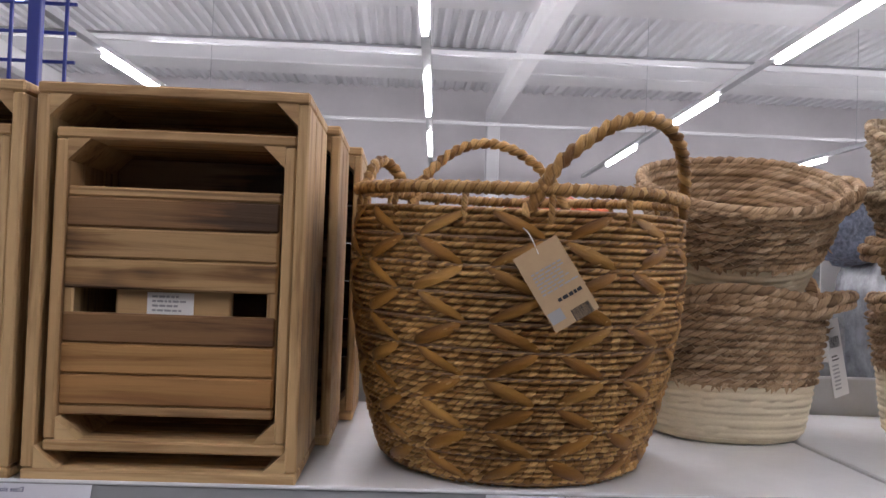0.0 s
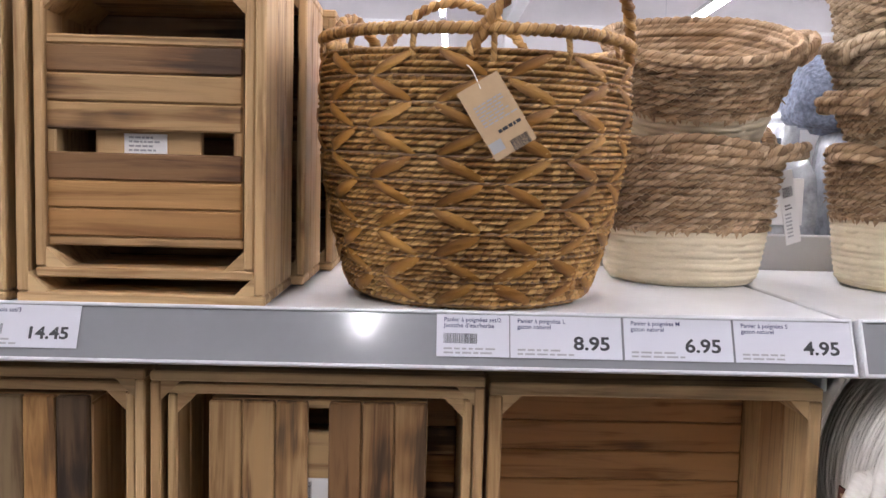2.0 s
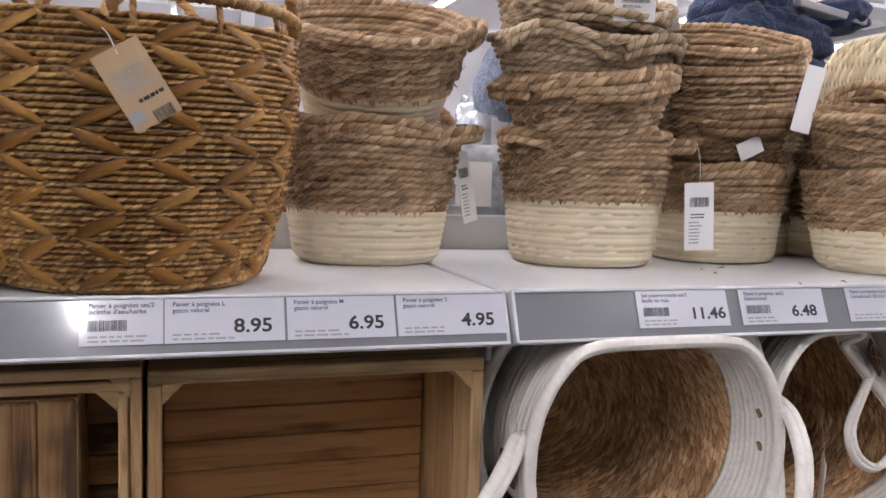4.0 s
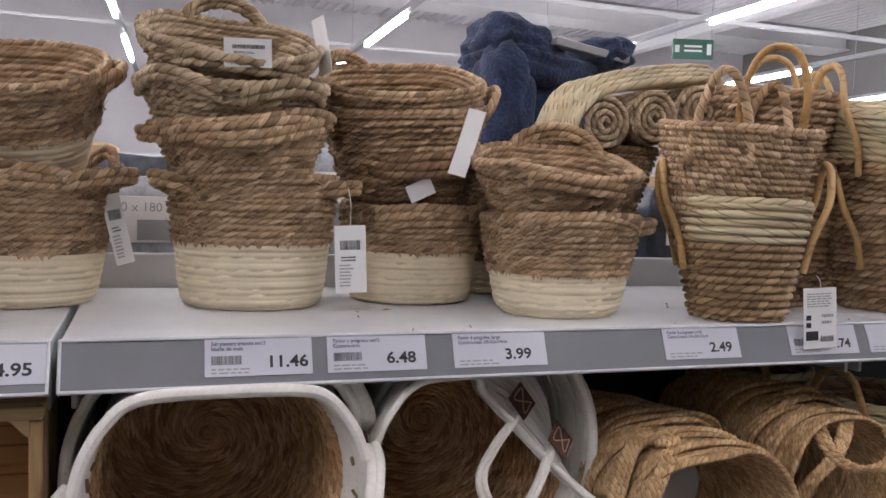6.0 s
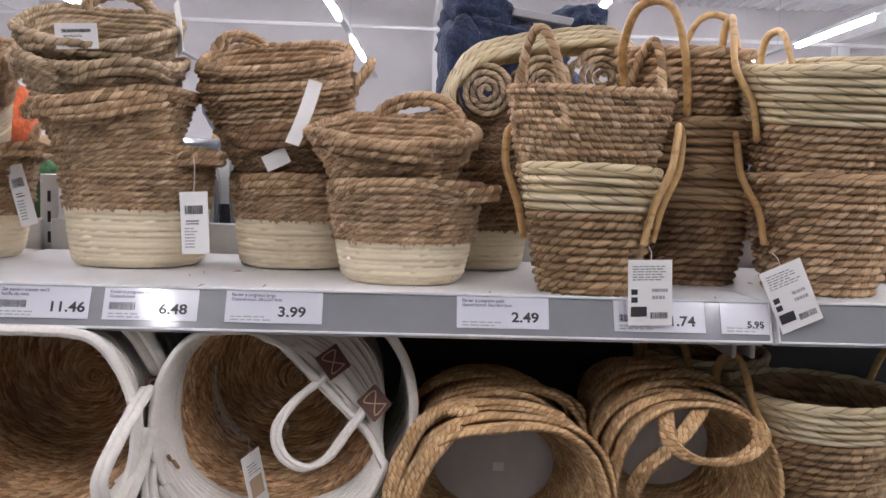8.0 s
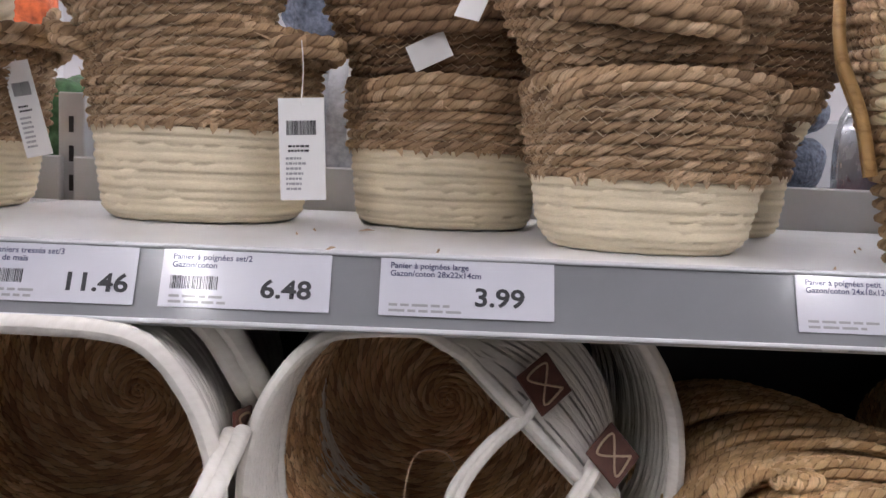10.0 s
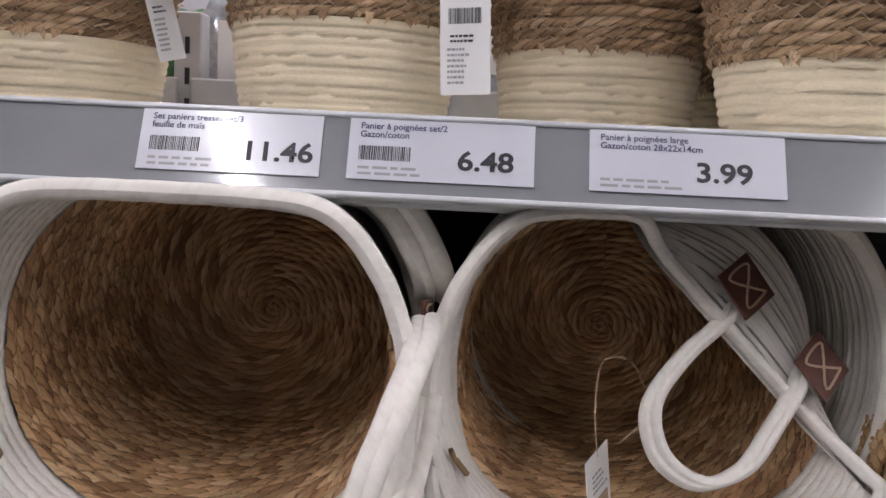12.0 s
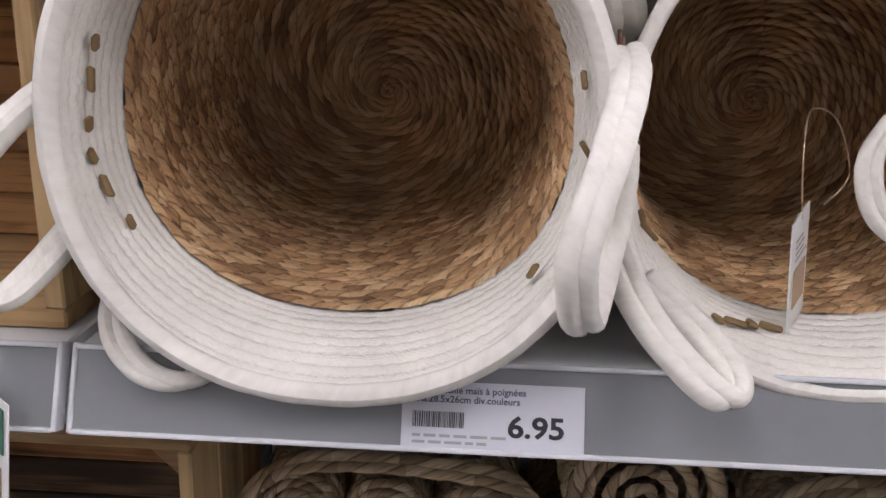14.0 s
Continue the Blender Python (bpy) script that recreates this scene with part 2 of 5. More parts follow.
M_COVER = paint_mat("grey_light_trunking", (0.55, 0.56, 0.58), 0.4)


# ---- mesh helpers ----
def mesh_of(name, verts, faces, uvs=None, smooth=True):
    me = bpy.data.meshes.new(name)
    me.from_pydata([tuple(v) for v in verts], [], faces)
    if uvs is not None:
        lay = me.uv_layers.new(name="UVMap")
        idx = np.empty(len(me.loops), dtype=np.int32)
        me.loops.foreach_get("vertex_index", idx)
        lay.data.foreach_set("uv", np.asarray(uvs, dtype=np.float32)[idx].ravel())
    if smooth:
        me.polygons.foreach_set("use_smooth", np.ones(len(me.polygons), dtype=bool))
    me.update()
    return me


def child(name, me, mat, parent, m=None, label=""):
    ob = new(name, me)
    if mat is not None and not me.materials:
        me.materials.append(mat)
    ob.parent = parent
    if m is not None:
        ob.matrix_basis = m
    return tagged(ob, label)


def part(name, bm, mat, parent, label="", m=None):
    me = bpy.data.meshes.new(name)
    bm.to_mesh(me)
    bm.free()
    return child(name, me, mat, parent, m, label)


def thing(name, m, label, category, group="", kind=""):
    e = new(name)
    e.empty_display_size = 0.05
    e.matrix_basis = m
    return tagged(e, label, category, group, kind)


def grid_faces(nr, nc):
    i = np.arange(nr - 1)[:, None] * nc + np.arange(nc - 1)[None, :]
    i = i.ravel()
    return np.stack([i, i + 1, i + nc + 1, i + nc], 1).tolist()


BOXES = {}


def box_mesh(x, y, z, bev=0.0015, mat=None):
    key = (round(x, 4), round(y, 4), round(z, 4), round(bev, 4), mat.name if mat else "")
    if key not in BOXES:
        bm = bmesh.new()
        bmesh.ops.create_cube(bm, size=1.0)
        bmesh.ops.scale(bm, vec=(x, y, z), verts=bm.verts)
        if bev > 0:
            bmesh.ops.bevel(bm, geom=list(bm.edges), offset=min(bev, 0.3 * min(x, y, z)), segments=1, affect="EDGES")
        me = bpy.data.meshes.new("box")
        bm.to_mesh(me)
        bm.free()
        if mat:
            me.materials.append(mat)
        BOXES[key] = me
    return BOXES[key]


def box(name, dims, at, mat, parent=None, rot=(0, 0, 0), bev=0.0015, label=""):
    return child(name, box_mesh(*dims, bev, mat), None, parent, pose(*at, *rot), label)


def solid(name, dims, at, mat, label, category, kind="structure", bev=0.002, rot=(0, 0, 0)):
    ob = new(name, box_mesh(*dims, bev, mat))
    ob.matrix_basis = pose(*at, *rot)
    return tagged(ob, label, category, "", kind)


def wobble(seed, terms=4):
    r = random.Random(seed)
    co = [(r.uniform(-1, 1) / k ** 0.6, k, r.uniform(0, 6.283)) for k in range(1, terms + 1)]
    return lambda th: sum(a * np.sin(k * th + p) for a, k, p in co)


def coil(profile, pitch, strand, bulge, twist, seed=0, nth=220, sub=5, foot=(1.0, 1.0, 2.0), skew=0.7, deform=None, rough=0.002, row0=0):
    """A wall of coiled rope. profile: (radius, height) points, along which rows of rope follow one another; the rope stands out to the right of the path."""
    pr = np.array(profile, float)
    seg = np.hypot(*np.diff(pr, axis=0).T)
    arc = np.concatenate([[0], np.cumsum(seg)])
    rows = max(1, int(round(arc[-1] / pitch)))
    row = np.repeat(np.arange(rows), sub + 1).astype(float)
    f = np.tile(np.linspace(0, 1, sub + 1), rows)
    rc = row + f * 0.999
    s = (row + f) / rows * arc[-1]
    r = np.interp(s, arc, pr[:, 0])
    z = np.interp(s, arc, pr[:, 1])
    e0, e1 = np.clip(s - 0.002, 0, arc[-1]), np.clip(s + 0.002, 0, arc[-1])
    dr = np.interp(e1, arc, pr[:, 0]) - np.interp(e0, arc, pr[:, 0])
    dz = np.interp(e1, arc, pr[:, 1]) - np.interp(e0, arc, pr[:, 1])
    ln = np.hypot(dr, dz) + 1e-9
    nr_, nz_ = dz / ln, -dr / ln
    hump = np.sqrt(np.clip(1 - (2 * f - 1) ** 2, 0, 1))
    rg = random.Random(seed)
    jit = np.array([rg.random() for _ in range(rows + 1)])
    rj = np.array([rg.uniform(-1, 1) for _ in range(rows + 1)])
    mid = np.interp((row + 0.5) / rows * arc[-1], arc, pr[:, 0])
    count = np.maximum(3, np.round(2 * np.pi * mid / strand))
    th = np.linspace(0, 2 * np.pi, nth + 1) + np.pi / 2
    t01 = np.linspace(0, 1, nth + 1)
    S = t01[None, :] * count[:, None] + (jit[row.astype(int)] * 7)[:, None] + skew * f[:, None]
    S = S + 0.3 * np.sin(t01[None, :] * 25 + row[:, None] * 5)
    fs = S - np.floor(S)
    st = np.where(fs < 0.8, np.sin(np.clip(fs / 0.8, 0, 1) * np.pi / 2) ** 0.8, np.clip((1 - fs) / 0.2, 0, 1))
    rnd = np.modf(np.abs(np.sin(np.floor(S) * 12.9898 + row[:, None] * 78.233) * 43758.5453))[0]
    disp = bulge * (hump[:, None] - 0.5) + twist * (st - 0.5) * (0.45 + 0.55 * hump[:, None]) * (0.6 + 0.8 * rnd) + rough * (rnd - 0.5) + rough * 0.8 * rj[row.astype(int)][:, None]
    R = r[:, None] + disp * nr_[:, None]
    Z = z[:, None] + disp * nz_[:, None]
    a, b, p = foot
    ct, sn = np.cos(th), np.sin(th)
    k = (np.abs(ct) ** p + np.abs(sn) ** p) ** (-1 / p)
    X, Y = R * (ct * k * a)[None, :], R * (sn * k * b)[None, :]
    if deform:
        X, Y, Z = deform(X, Y, Z)
    V = np.stack([X, Y, Z + 0 * X], -1).reshape(-1, 3)
    U = np.stack([S + 31 * row[:, None], np.broadcast_to((rc + row0)[:, None], S.shape)], -1).reshape(-1, 2)
    F = np.array(grid_faces(len(s), nth + 1)).reshape(len(s) - 1, nth, 4)
    F = F.reshape(-1, 4).tolist()
    return mesh_of("coil", V, F, U)


def zigzag(profile, pitch, foot, deform, seed, step=0.0055, amp=0.0026, width=0.00042, lift=0.0016):
    """The thin sewing thread that runs to and fro over the joints of a coiled wall."""
    pr = np.array(profile, float)
    arc = np.concatenate([[0], np.cumsum(np.hypot(*np.diff(pr, axis=0).T))])
    rows = max(1, int(round(arc[-1] / pitch)))
    a, b, p = foot
    V, F = [], []
    rg = np.random.RandomState(seed)
    for k in range(1, rows):
        c = k / rows * arc[-1]
        r0 = np.interp(c, arc, pr[:, 0])
        n = int(2 * np.pi * r0 / step)
        th = np.linspace(0, 2 * np.pi, n) + rg.uniform(-0.2, 0.2, n) * step / r0
        s = np.clip(c + np.where(np.arange(n) % 2, 1, -1) * amp * rg.uniform(0.5, 1.3, n), 0, arc[-1])
        R = np.interp(s, arc, pr[:, 0]) + lift + rg.uniform(-0.0006, 0.0008, n)
        Z = np.interp(s, arc, pr[:, 1])
        kk = (np.abs(np.cos(th)) ** p + np.abs(np.sin(th)) ** p) ** (-1 / p)
        X, Y = R * np.cos(th) * kk * a, R * np.sin(th) * kk * b
        if deform:
            X, Y, Z = deform(X, Y, Z)
        q = len(V)
        for x, y, z in zip(X, Y, Z):
            V += [(x, y, z - width), (x, y, z + width)]
        F += [[q + 2 * i, q + 2 * i + 2, q + 2 * i + 3, q + 2 * i + 1] for i in range(n - 1)]
    return mesh_of("thread", V, F, None, False)


def rope_mesh(path, radius, pitch=0.02, lobes=3, depth=0.16, ns=None, nc=14, closed=False, flat=1.0, taper=None):
    """A twisted rope along a path of points, smoothed."""
    P = np.array(path, float)
    if closed:
        P = np.vstack([P, P[:1]])
    d = np.concatenate([[0], np.cumsum(np.linalg.norm(np.diff(P, axis=0), axis=1))])
    n = ns or max(12, int(d[-1] / max(0.0016, radius * 0.45)))
    n = min(n, 300)
    # Catmull-Rom through the points
    t = np.linspace(0, len(P) - 1, n)
    i = np.minimum(t.astype(int), len(P) - 2)
    u = (t - i)[:, None]
    if closed:
        p0, p3 = P[np.where(i == 0, len(P) - 2, i - 1)], P[np.where(i == len(P) - 2, 1, np.minimum(i + 2, len(P) - 1))]
    else:
        p0, p3 = P[np.maximum(i - 1, 0)], P[np.minimum(i + 2, len(P) - 1)]
    p1, p2 = P[i], P[i + 1]
    C = 0.5 * (2 * p1 + (p2 - p0) * u + (2 * p0 - 5 * p1 + 4 * p2 - p3) * u ** 2 + (3 * p1 - p0 - 3 * p2 + p3) * u ** 3)
    T = np.gradient(C, axis=0)
    T /= np.linalg.norm(T, axis=1)[:, None] + 1e-12
    N = np.zeros_like(C)
    ref = np.array([0.0, 0.0, 1.0]) if abs(T[0, 2]) < 0.9 else np.array([1.0, 0, 0])
    v = ref - T[0] * ref.dot(T[0])
    N[0] = v / np.linalg.norm(v)
    for q in range(1, n):
        v = N[q - 1] - T[q] * N[q - 1].dot(T[q])
        N[q] = v / (np.linalg.norm(v) + 1e-12)
    B = np.cross(T, N)
    s = np.concatenate([[0], np.cumsum(np.linalg.norm(np.diff(C, axis=0), axis=1))])
    ph = np.linspace(0, 2 * np.pi, nc + 1)
    tw = lobes * ph[None, :] / (2 * np.pi) + (s / pitch)[:, None]
    fr = tw - np.floor(tw)
    lobe = np.where(fr < 0.75, np.sin(np.clip(fr / 0.75, 0, 1) * np.pi / 2), np.clip((1 - fr) / 0.25, 0, 1))
    rad = radius * (1 - depth * 1.2 + depth * 1.9 * lobe)
    if taper is not None:
        rad = rad * np.interp(np.linspace(0, 1, n), np.linspace(0, 1, len(taper)), taper)[:, None]
    V = C[:, None, :] + (rad * np.cos(ph)[None, :])[..., None] * N[:, None, :] + (rad * flat * np.sin(ph)[None, :])[..., None] * B[:, None, :]
    U = np.stack([tw, np.broadcast_to((s / pitch * 0.5)[:, None], tw.shape)], -1).reshape(-1, 2)
    F = grid_faces(n, nc + 1)
    if not closed:
        F += [list(range(nc, -1, -1)), list(range((n - 1) * (nc + 1), n * (nc + 1)))]
    return mesh_of("rope", V.reshape(-1, 3), F, U)


def disc_mesh(r, n=48, a=1.0, b=1.0, z=0.0):
    V = [(r * a * math.cos(6.28319 * i / n), r * b * math.sin(6.28319 * i / n), z) for i in range(n)]
    return mesh_of("disc", V, [list(range(n))], V and [(v[0] * 50, v[1] * 50) for v in V], False)


def writing(body, size, at, mat, parent, rot=(90, 0, 0), bold=0.0, name="lettering"):
    cu = bpy.data.curves.new("lettering", "FONT")
    cu.body, cu.size, cu.offset = body, size, bold
    cu.resolution_u = 3
    tmp = bpy.data.objects.new("tmp", cu)
    scene.collection.objects.link(tmp)
    bpy.context.view_layer.update()
    me = bpy.data.meshes.new_from_object(tmp.evaluated_get(bpy.context.evaluated_depsgraph_get()))
    bpy.data.objects.remove(tmp)
    return child(name, me, mat, parent, pose(*at, *rot))


def bars(x0, z0, w, h, n, seed, y, mat, parent, name="barcode"):
    """Upright bars in one small part, as a printed code or a block of small print."""
    rg = random.Random(seed)
    V, F = [], []
    x = x0
    while x < x0 + w:
        bw = rg.choice((0.25, 0.4, 0.6)) * w / n
        q = len(V)
        V += [(x, y, z0), (x + bw, y, z0), (x + bw, y, z0 + h), (x, y, z0 + h)]
        F.append([q, q + 1, q + 2, q + 3])
        x += bw + rg.choice((0.3, 0.5)) * w / n
    return child(name, mesh_of("bars", V, F, None, False), mat, parent)


def lines(x0, z0, w, h, n, seed, y, mat, parent, name="small_print"):
    rg = random.Random(seed)
    V, F = [], []
    for i in range(n):
        z = z0 - i * h
        x = x0
        while x < x0 + w * rg.uniform(0.7, 1.0):
            lw = rg.uniform(0.08, 0.22) * w
            q = len(V)
            V += [(x, y, z), (x + lw, y, z), (x + lw, y, z + h * 0.45), (x, y, z + h * 0.45)]
            F.append([q, q + 1, q + 2, q + 3])
            x += lw + 0.04 * w
    return child(name, mesh_of("bars", V, F, None, False), mat, parent)



# ---- the hall ----
# HY0 is drawn in so the added south wall blocks low light from behind.
HX0, HX1, HY0, HY1, HZ = -11.0, 13.0, -4.6, 15.4, 4.9
HL = HY1 - HY0
HXM, HYM = (HX0 + HX1) / 2, (HY0 + HY1) / 2
solid("floor", (24.4, HL + 0.4, 0.1), (HXM, HYM, -0.05), M_FLOOR, "polished grey shop floor", "floor", bev=0)
# All but the north wall are added, dark to keep the shelves' shade deep.
for nm, d, p in (("wall_north", (24.4, 0.2, 5.2), (HXM, HY1 + 0.1, 2.6)), ("wall_south", (24.4, 0.2, 5.2), (HXM, HY0 - 0.1, 2.6)),
                 ("wall_west", (0.2, HL, 5.2), (HX0 - 0.1, HYM, 2.6)), ("wall_east", (0.2, HL, 5.2), (HX1 + 0.1, HYM, 2.6))):
    if nm == "wall_north":
        solid(nm, d, p, M_WALLP, "pale painted hall wall", "wall", bev=0)
    else:
        solid(nm, d, p, M_FILL_CUT, "plain grey wall added to close the hall and cut bounce light", "wall", bev=0)


def corrugated():
    V, pts, x = [], [], HX0
    while x < HX1:
        pts += [(x, HZ), (x + 0.07, HZ), (x + 0.095, HZ + 0.04), (x + 0.165, HZ + 0.04)]
        x += 0.19
    for px, pz in pts:
        V += [(px, HY0, pz), (px, HY1, pz)]
    F = [[2 * i, 2 * i + 1, 2 * i + 3, 2 * i + 2] for i in range(len(pts) - 1)]
    ob = new("ceiling", mesh_of("ceiling", V, F, None, False))
    ob.data.materials.append(M_CORRUGATED)
    tagged(ob, "white corrugated metal roof sheets of the shop hall", "ceiling", "", "structure")


corrugated()
solid("roof_cover", (24.4, HL + 0.4, 0.1), (HXM, HYM, HZ + 0.12), M_STEEL, "plain roof deck above the sheets", "roof", bev=0)
for i, y in enumerate((-2.6, 1.2, 5.0, 8.8, 12.6)):
    g = solid("roof_beam", (24.0, 0.5, 0.34), (HXM, y, HZ - 0.17), M_STEEL, "white painted steel roof beam", "beam", bev=0.01)
    box("flange", (24.0, 0.75, 0.03), (0, 0, -0.18), M_STEEL, g, bev=0.005)
    for sy in (-0.3, 0.3):
        box("foam_closure", (24.0, 0.03, 0.035), (0, sy, 0.155), M_INK_GREY, g, bev=0, label="dark profiled foam closure strip")
for x in (1.12, -6.4, 8.7):
    solid("roof_rafter", (0.22, HL - 0.2, 0.3), (x, HYM, HZ - 0.52), M_STEEL, "white painted steel rafter along the hall", "beam", bev=0.01)
    solid("column", (0.24, 0.24, HZ - 0.68), (x, 14.9, (HZ - 0.68) / 2), M_STEEL, "white square steel column", "column", bev=0.01)
for y, z in ((7.2, 3.5), (13.2, 3.9)):
    solid("service_rail", (24.0, 0.05, 0.05), (HXM, y, z), M_STEEL, "white service conduit under the roof", "conduit", bev=0.005)


def led_line(x, y0, y1, step, lit, first):
    t = thing("light_line", pose(x, 0, 3.2, 0, 0, -2.1), "long grey light trunking with white LED strips", "ceiling light", "light lines along the hall")
    box("trunking", (0.075, y1 - y0, 0.05), (0, (y0 + y1) / 2, 0.041), M_COVER, t)
    y = first
    while y + lit < y1:
        if y > y0:
            box("diffuser", (0.046, lit, 0.05), (0, y + lit / 2, -0.0125), M_LED, t, bev=0.004, label="glowing white LED diffuser")
        y += step
    z = y0 + 2
    while z < y1:
        box("hanger", (0.006, 0.006, HZ - 3.25), (0, z, (HZ - 3.25) / 2 + 0.06), M_COVER, t, bev=0)
        z += 6


for k in range(-3, 5):
    led_line(-0.54 + 2.74 * k, HY0 + 0.5, 14.4, 3.25, 1.8, 6.9 + 0.3 * k - 6 * 3.25)

# hanging direction sign
sg = thing("hanging_sign", pose(5.86, 7.3, 3.18, 0, 0, -18), "green hanging direction sign with pale pictograms", "sign")
box("panel", (0.46, 0.02, 0.22), (0, 0, 0), M_GREEN, sg, bev=0.004)
box("arrow", (0.05, 0.003, 0.08), (-0.18, -0.0125, 0), M_CARD, sg, bev=0)
box("pictogram", (0.05, 0.003, 0.12), (0.18, -0.0125, 0), M_CARD, sg, bev=0)
for sz in (0.02, -0.03):
    box("sign_text", (0.2, 0.002, 0.022), (0, -0.0115, sz + 0.011), M_CARD, sg, bev=0)
for sx in (-0.2, 0.2):
    box("cable", (0.006, 0.006, 1.63), (sx, 0, 0.9), M_COVER, sg, bev=0)

# ---- the gondola ----
BAYS = (-2.0, -1.0, 0.0, 1.0, 2.0)
TOP, MID, LOW, BASE = 1.30, 1.018, 0.72, 0.16
DEPTH = 0.43


def shelf(x0, z, label):
    t = thing("shelf", pose(x0 + 0.5, 0, z), label, "shelf", "gondola shelves")
    box("board", (0.992, DEPTH - 0.004, 0.028), (0, DEPTH / 2 + 0.002, -0.014), M_SHELF, t, label="white enamelled shelf board")
    box("front_lip", (0.992, 0.012, 0.05), (0, 0.009, -0.025), M_SHELF, t, bev=0.002)
    r = box("price_rail", (0.99, 0.004, 0.046), (0, -0.0065, -0.0215), M_STRIP, t, rot=(-22, 0, 0), bev=0.001, label="glossy grey price strip")
    box("rail_edge", (0.99, 0.007, 0.003), (0, -0.001, 0.0235), M_EDGE, r, bev=0.0008)
    box("rail_edge", (0.99, 0.007, 0.003), (0, -0.001, -0.0235), M_EDGE, r, bev=0.0008)
    for sx in (-0.4955, 0.4955):
        box("end_cap", (0.003, 0.012, 0.05), (sx, -0.004, -0.022), M_EDGE, t, rot=(-22, 0, 0), bev=0.0008)
        box("bracket", (0.006, DEPTH - 0.08, 0.05), (sx * 0.985, DEPTH / 2 + 0.03, -0.054), M_UPRIGHT, t)
    return t


for x0 in BAYS:
    for z in (TOP, MID, LOW, 0.42):
        shelf(x0, z, "white metal shop shelf with a grey price strip")
    b = thing("plinth", pose(x0 + 0.5, 0, 0), "white metal base plinth of the shop gondola", "plinth")
    box("kick", (0.99, 0.01, BASE - 0.03), (0, 0.03, (BASE - 0.03) / 2), M_SHELF, b)
    box("board", (0.99, DEPTH, 0.03), (0, DEPTH / 2 + 0.01, BASE - 0.015), M_SHELF, b)
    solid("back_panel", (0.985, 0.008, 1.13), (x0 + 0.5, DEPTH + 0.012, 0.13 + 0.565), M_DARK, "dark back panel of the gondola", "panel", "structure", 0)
    solid("back_strip", (0.985, 0.014, 0.085), (x0 + 0.5, DEPTH + 0.012, TOP + 0.006), M_UPRIGHT, "low grey metal back strip behind the shelf", "panel", "structure")
for x in (-2.0, -1.0, 0.0, 1.0, 2.0, 3.0):
    u = thing("upright", pose(x, DEPTH + 0.035, 0), "grey slotted gondola upright", "post", "gondola uprights")
    box("post", (0.03, 0.03, 1.42), (0, 0, 0.71), M_UPRIGHT, u)
    # Black plates on the post face: the dark inside each slot, as colour.
    for i in range(9):
        box("slot", (0.005, 0.002, 0.018), (0, -0.0155, 1.12 + i * 0.033), M_INK, u, bev=0)

# the far side of the gondola
for x0 in BAYS:
    solid("rear_shelf", (0.985, 0.4, 0.03), (x0 + 0.5, DEPTH + 0.27, TOP - 0.02), M_SHELF, "white shelf on the far side of the gondola", "shelf")


# ---- price tickets ----
def ticket(x0, x1, z, title, sub, price, seed, code=True, big=0.0165, right=0.89):
    w = x1 - x0
    t = thing("price_ticket", pose(x0, -0.0065, z - 0.0215, -22, 0, 0) @ pose(0, -0.0032, -0.0225 if z < 1.2 else -0.0145), "white price ticket reading " + price, "price ticket", "shelf price tickets")
    box("card", (w, 0.0006, 0.036), (w / 2, 0, 0.018), M_PAPER, t, bev=0)
    if title:
        writing(title, 0.0052, (0.006, -0.0006, 0.0298), M_INK_BLUE, t, bold=0.00008)
    if sub:
        writing(sub, 0.0052, (0.006, -0.0006, 0.0248), M_INK_BLUE, t, bold=0.00008)
    if price:
        q = writing(price, big * 0.96, (0, -0.0006, 0.0078), M_INK, t, bold=0.0004, name="price")
        wide = max(v.co.x for v in q.data.vertices) * 1.15
        q.matrix_basis = pose(w * right - wide, -0.0006, 0.0078, 90, 0, 0) @ Matrix.Diagonal((1.15, 1, 1, 1))
    if code:
        bars(0.006, 0.0112, 0.028, 0.0085, 24, seed, -0.0006, M_INK, t)
    lines(0.006, 0.006, 0.045, 0.0035, 2, seed + 3, -0.0006, M_INK_GREY, t)


TICKETS = (
    (-0.752, -0.655, TOP, "Coffre en bois set/3", "Naturel", "14.45", True),
    (-0.358, -0.297, TOP, "Panier à poignées set/2", "Jacinthe d'eau/herbe", "", True),
    (-0.296, -0.202, TOP, "Panier à poignées L", "gazon naturel", "8.95", False),
    (-0.2, -0.108, TOP, "Panier à poignées M", "gazon naturel", "6.95", False),
    (-0.106, -0.006, TOP, "Panier à poignées S", "gazon naturel", "4.95", False),
    (0.130, 0.232, TOP, "Set paniers tressés set/3", "feuille de maïs", "11.46", True),
    (0.247, 0.350, TOP, "Panier à poignées set/2", "Gazon/coton", "6.48", True),
    (0.380, 0.487, TOP, "Panier à poignées large", "Gazon/coton 28x22x14cm", "3.99", False),
    (0.637, 0.741, TOP, "Panier à poignées petit", "Gazon/coton 24x18x12cm", "2.49", False),
    (0.815, 0.92, TOP, "", "", "1.74", True),
    (0.938, 0.994, TOP, "", "", "5.95", False),
    (0.189, 0.288, MID, "Panier feuille maïs à poignées", "Dia.28.5x26cm div.couleurs", "6.95", True),
)
for i, (x0, x1, z, a, b, p, c) in enumerate(TICKETS):
    ticket(x0, x1, z, a, b, p, 40 + i, c, 0.0105 if p == "5.95" else 0.0145 if p == "14.45" else 0.0165, 0.96 if p == "11.46" else 0.83 if p == "3.99" else 0.92 if p == "14.45" else 0.89)


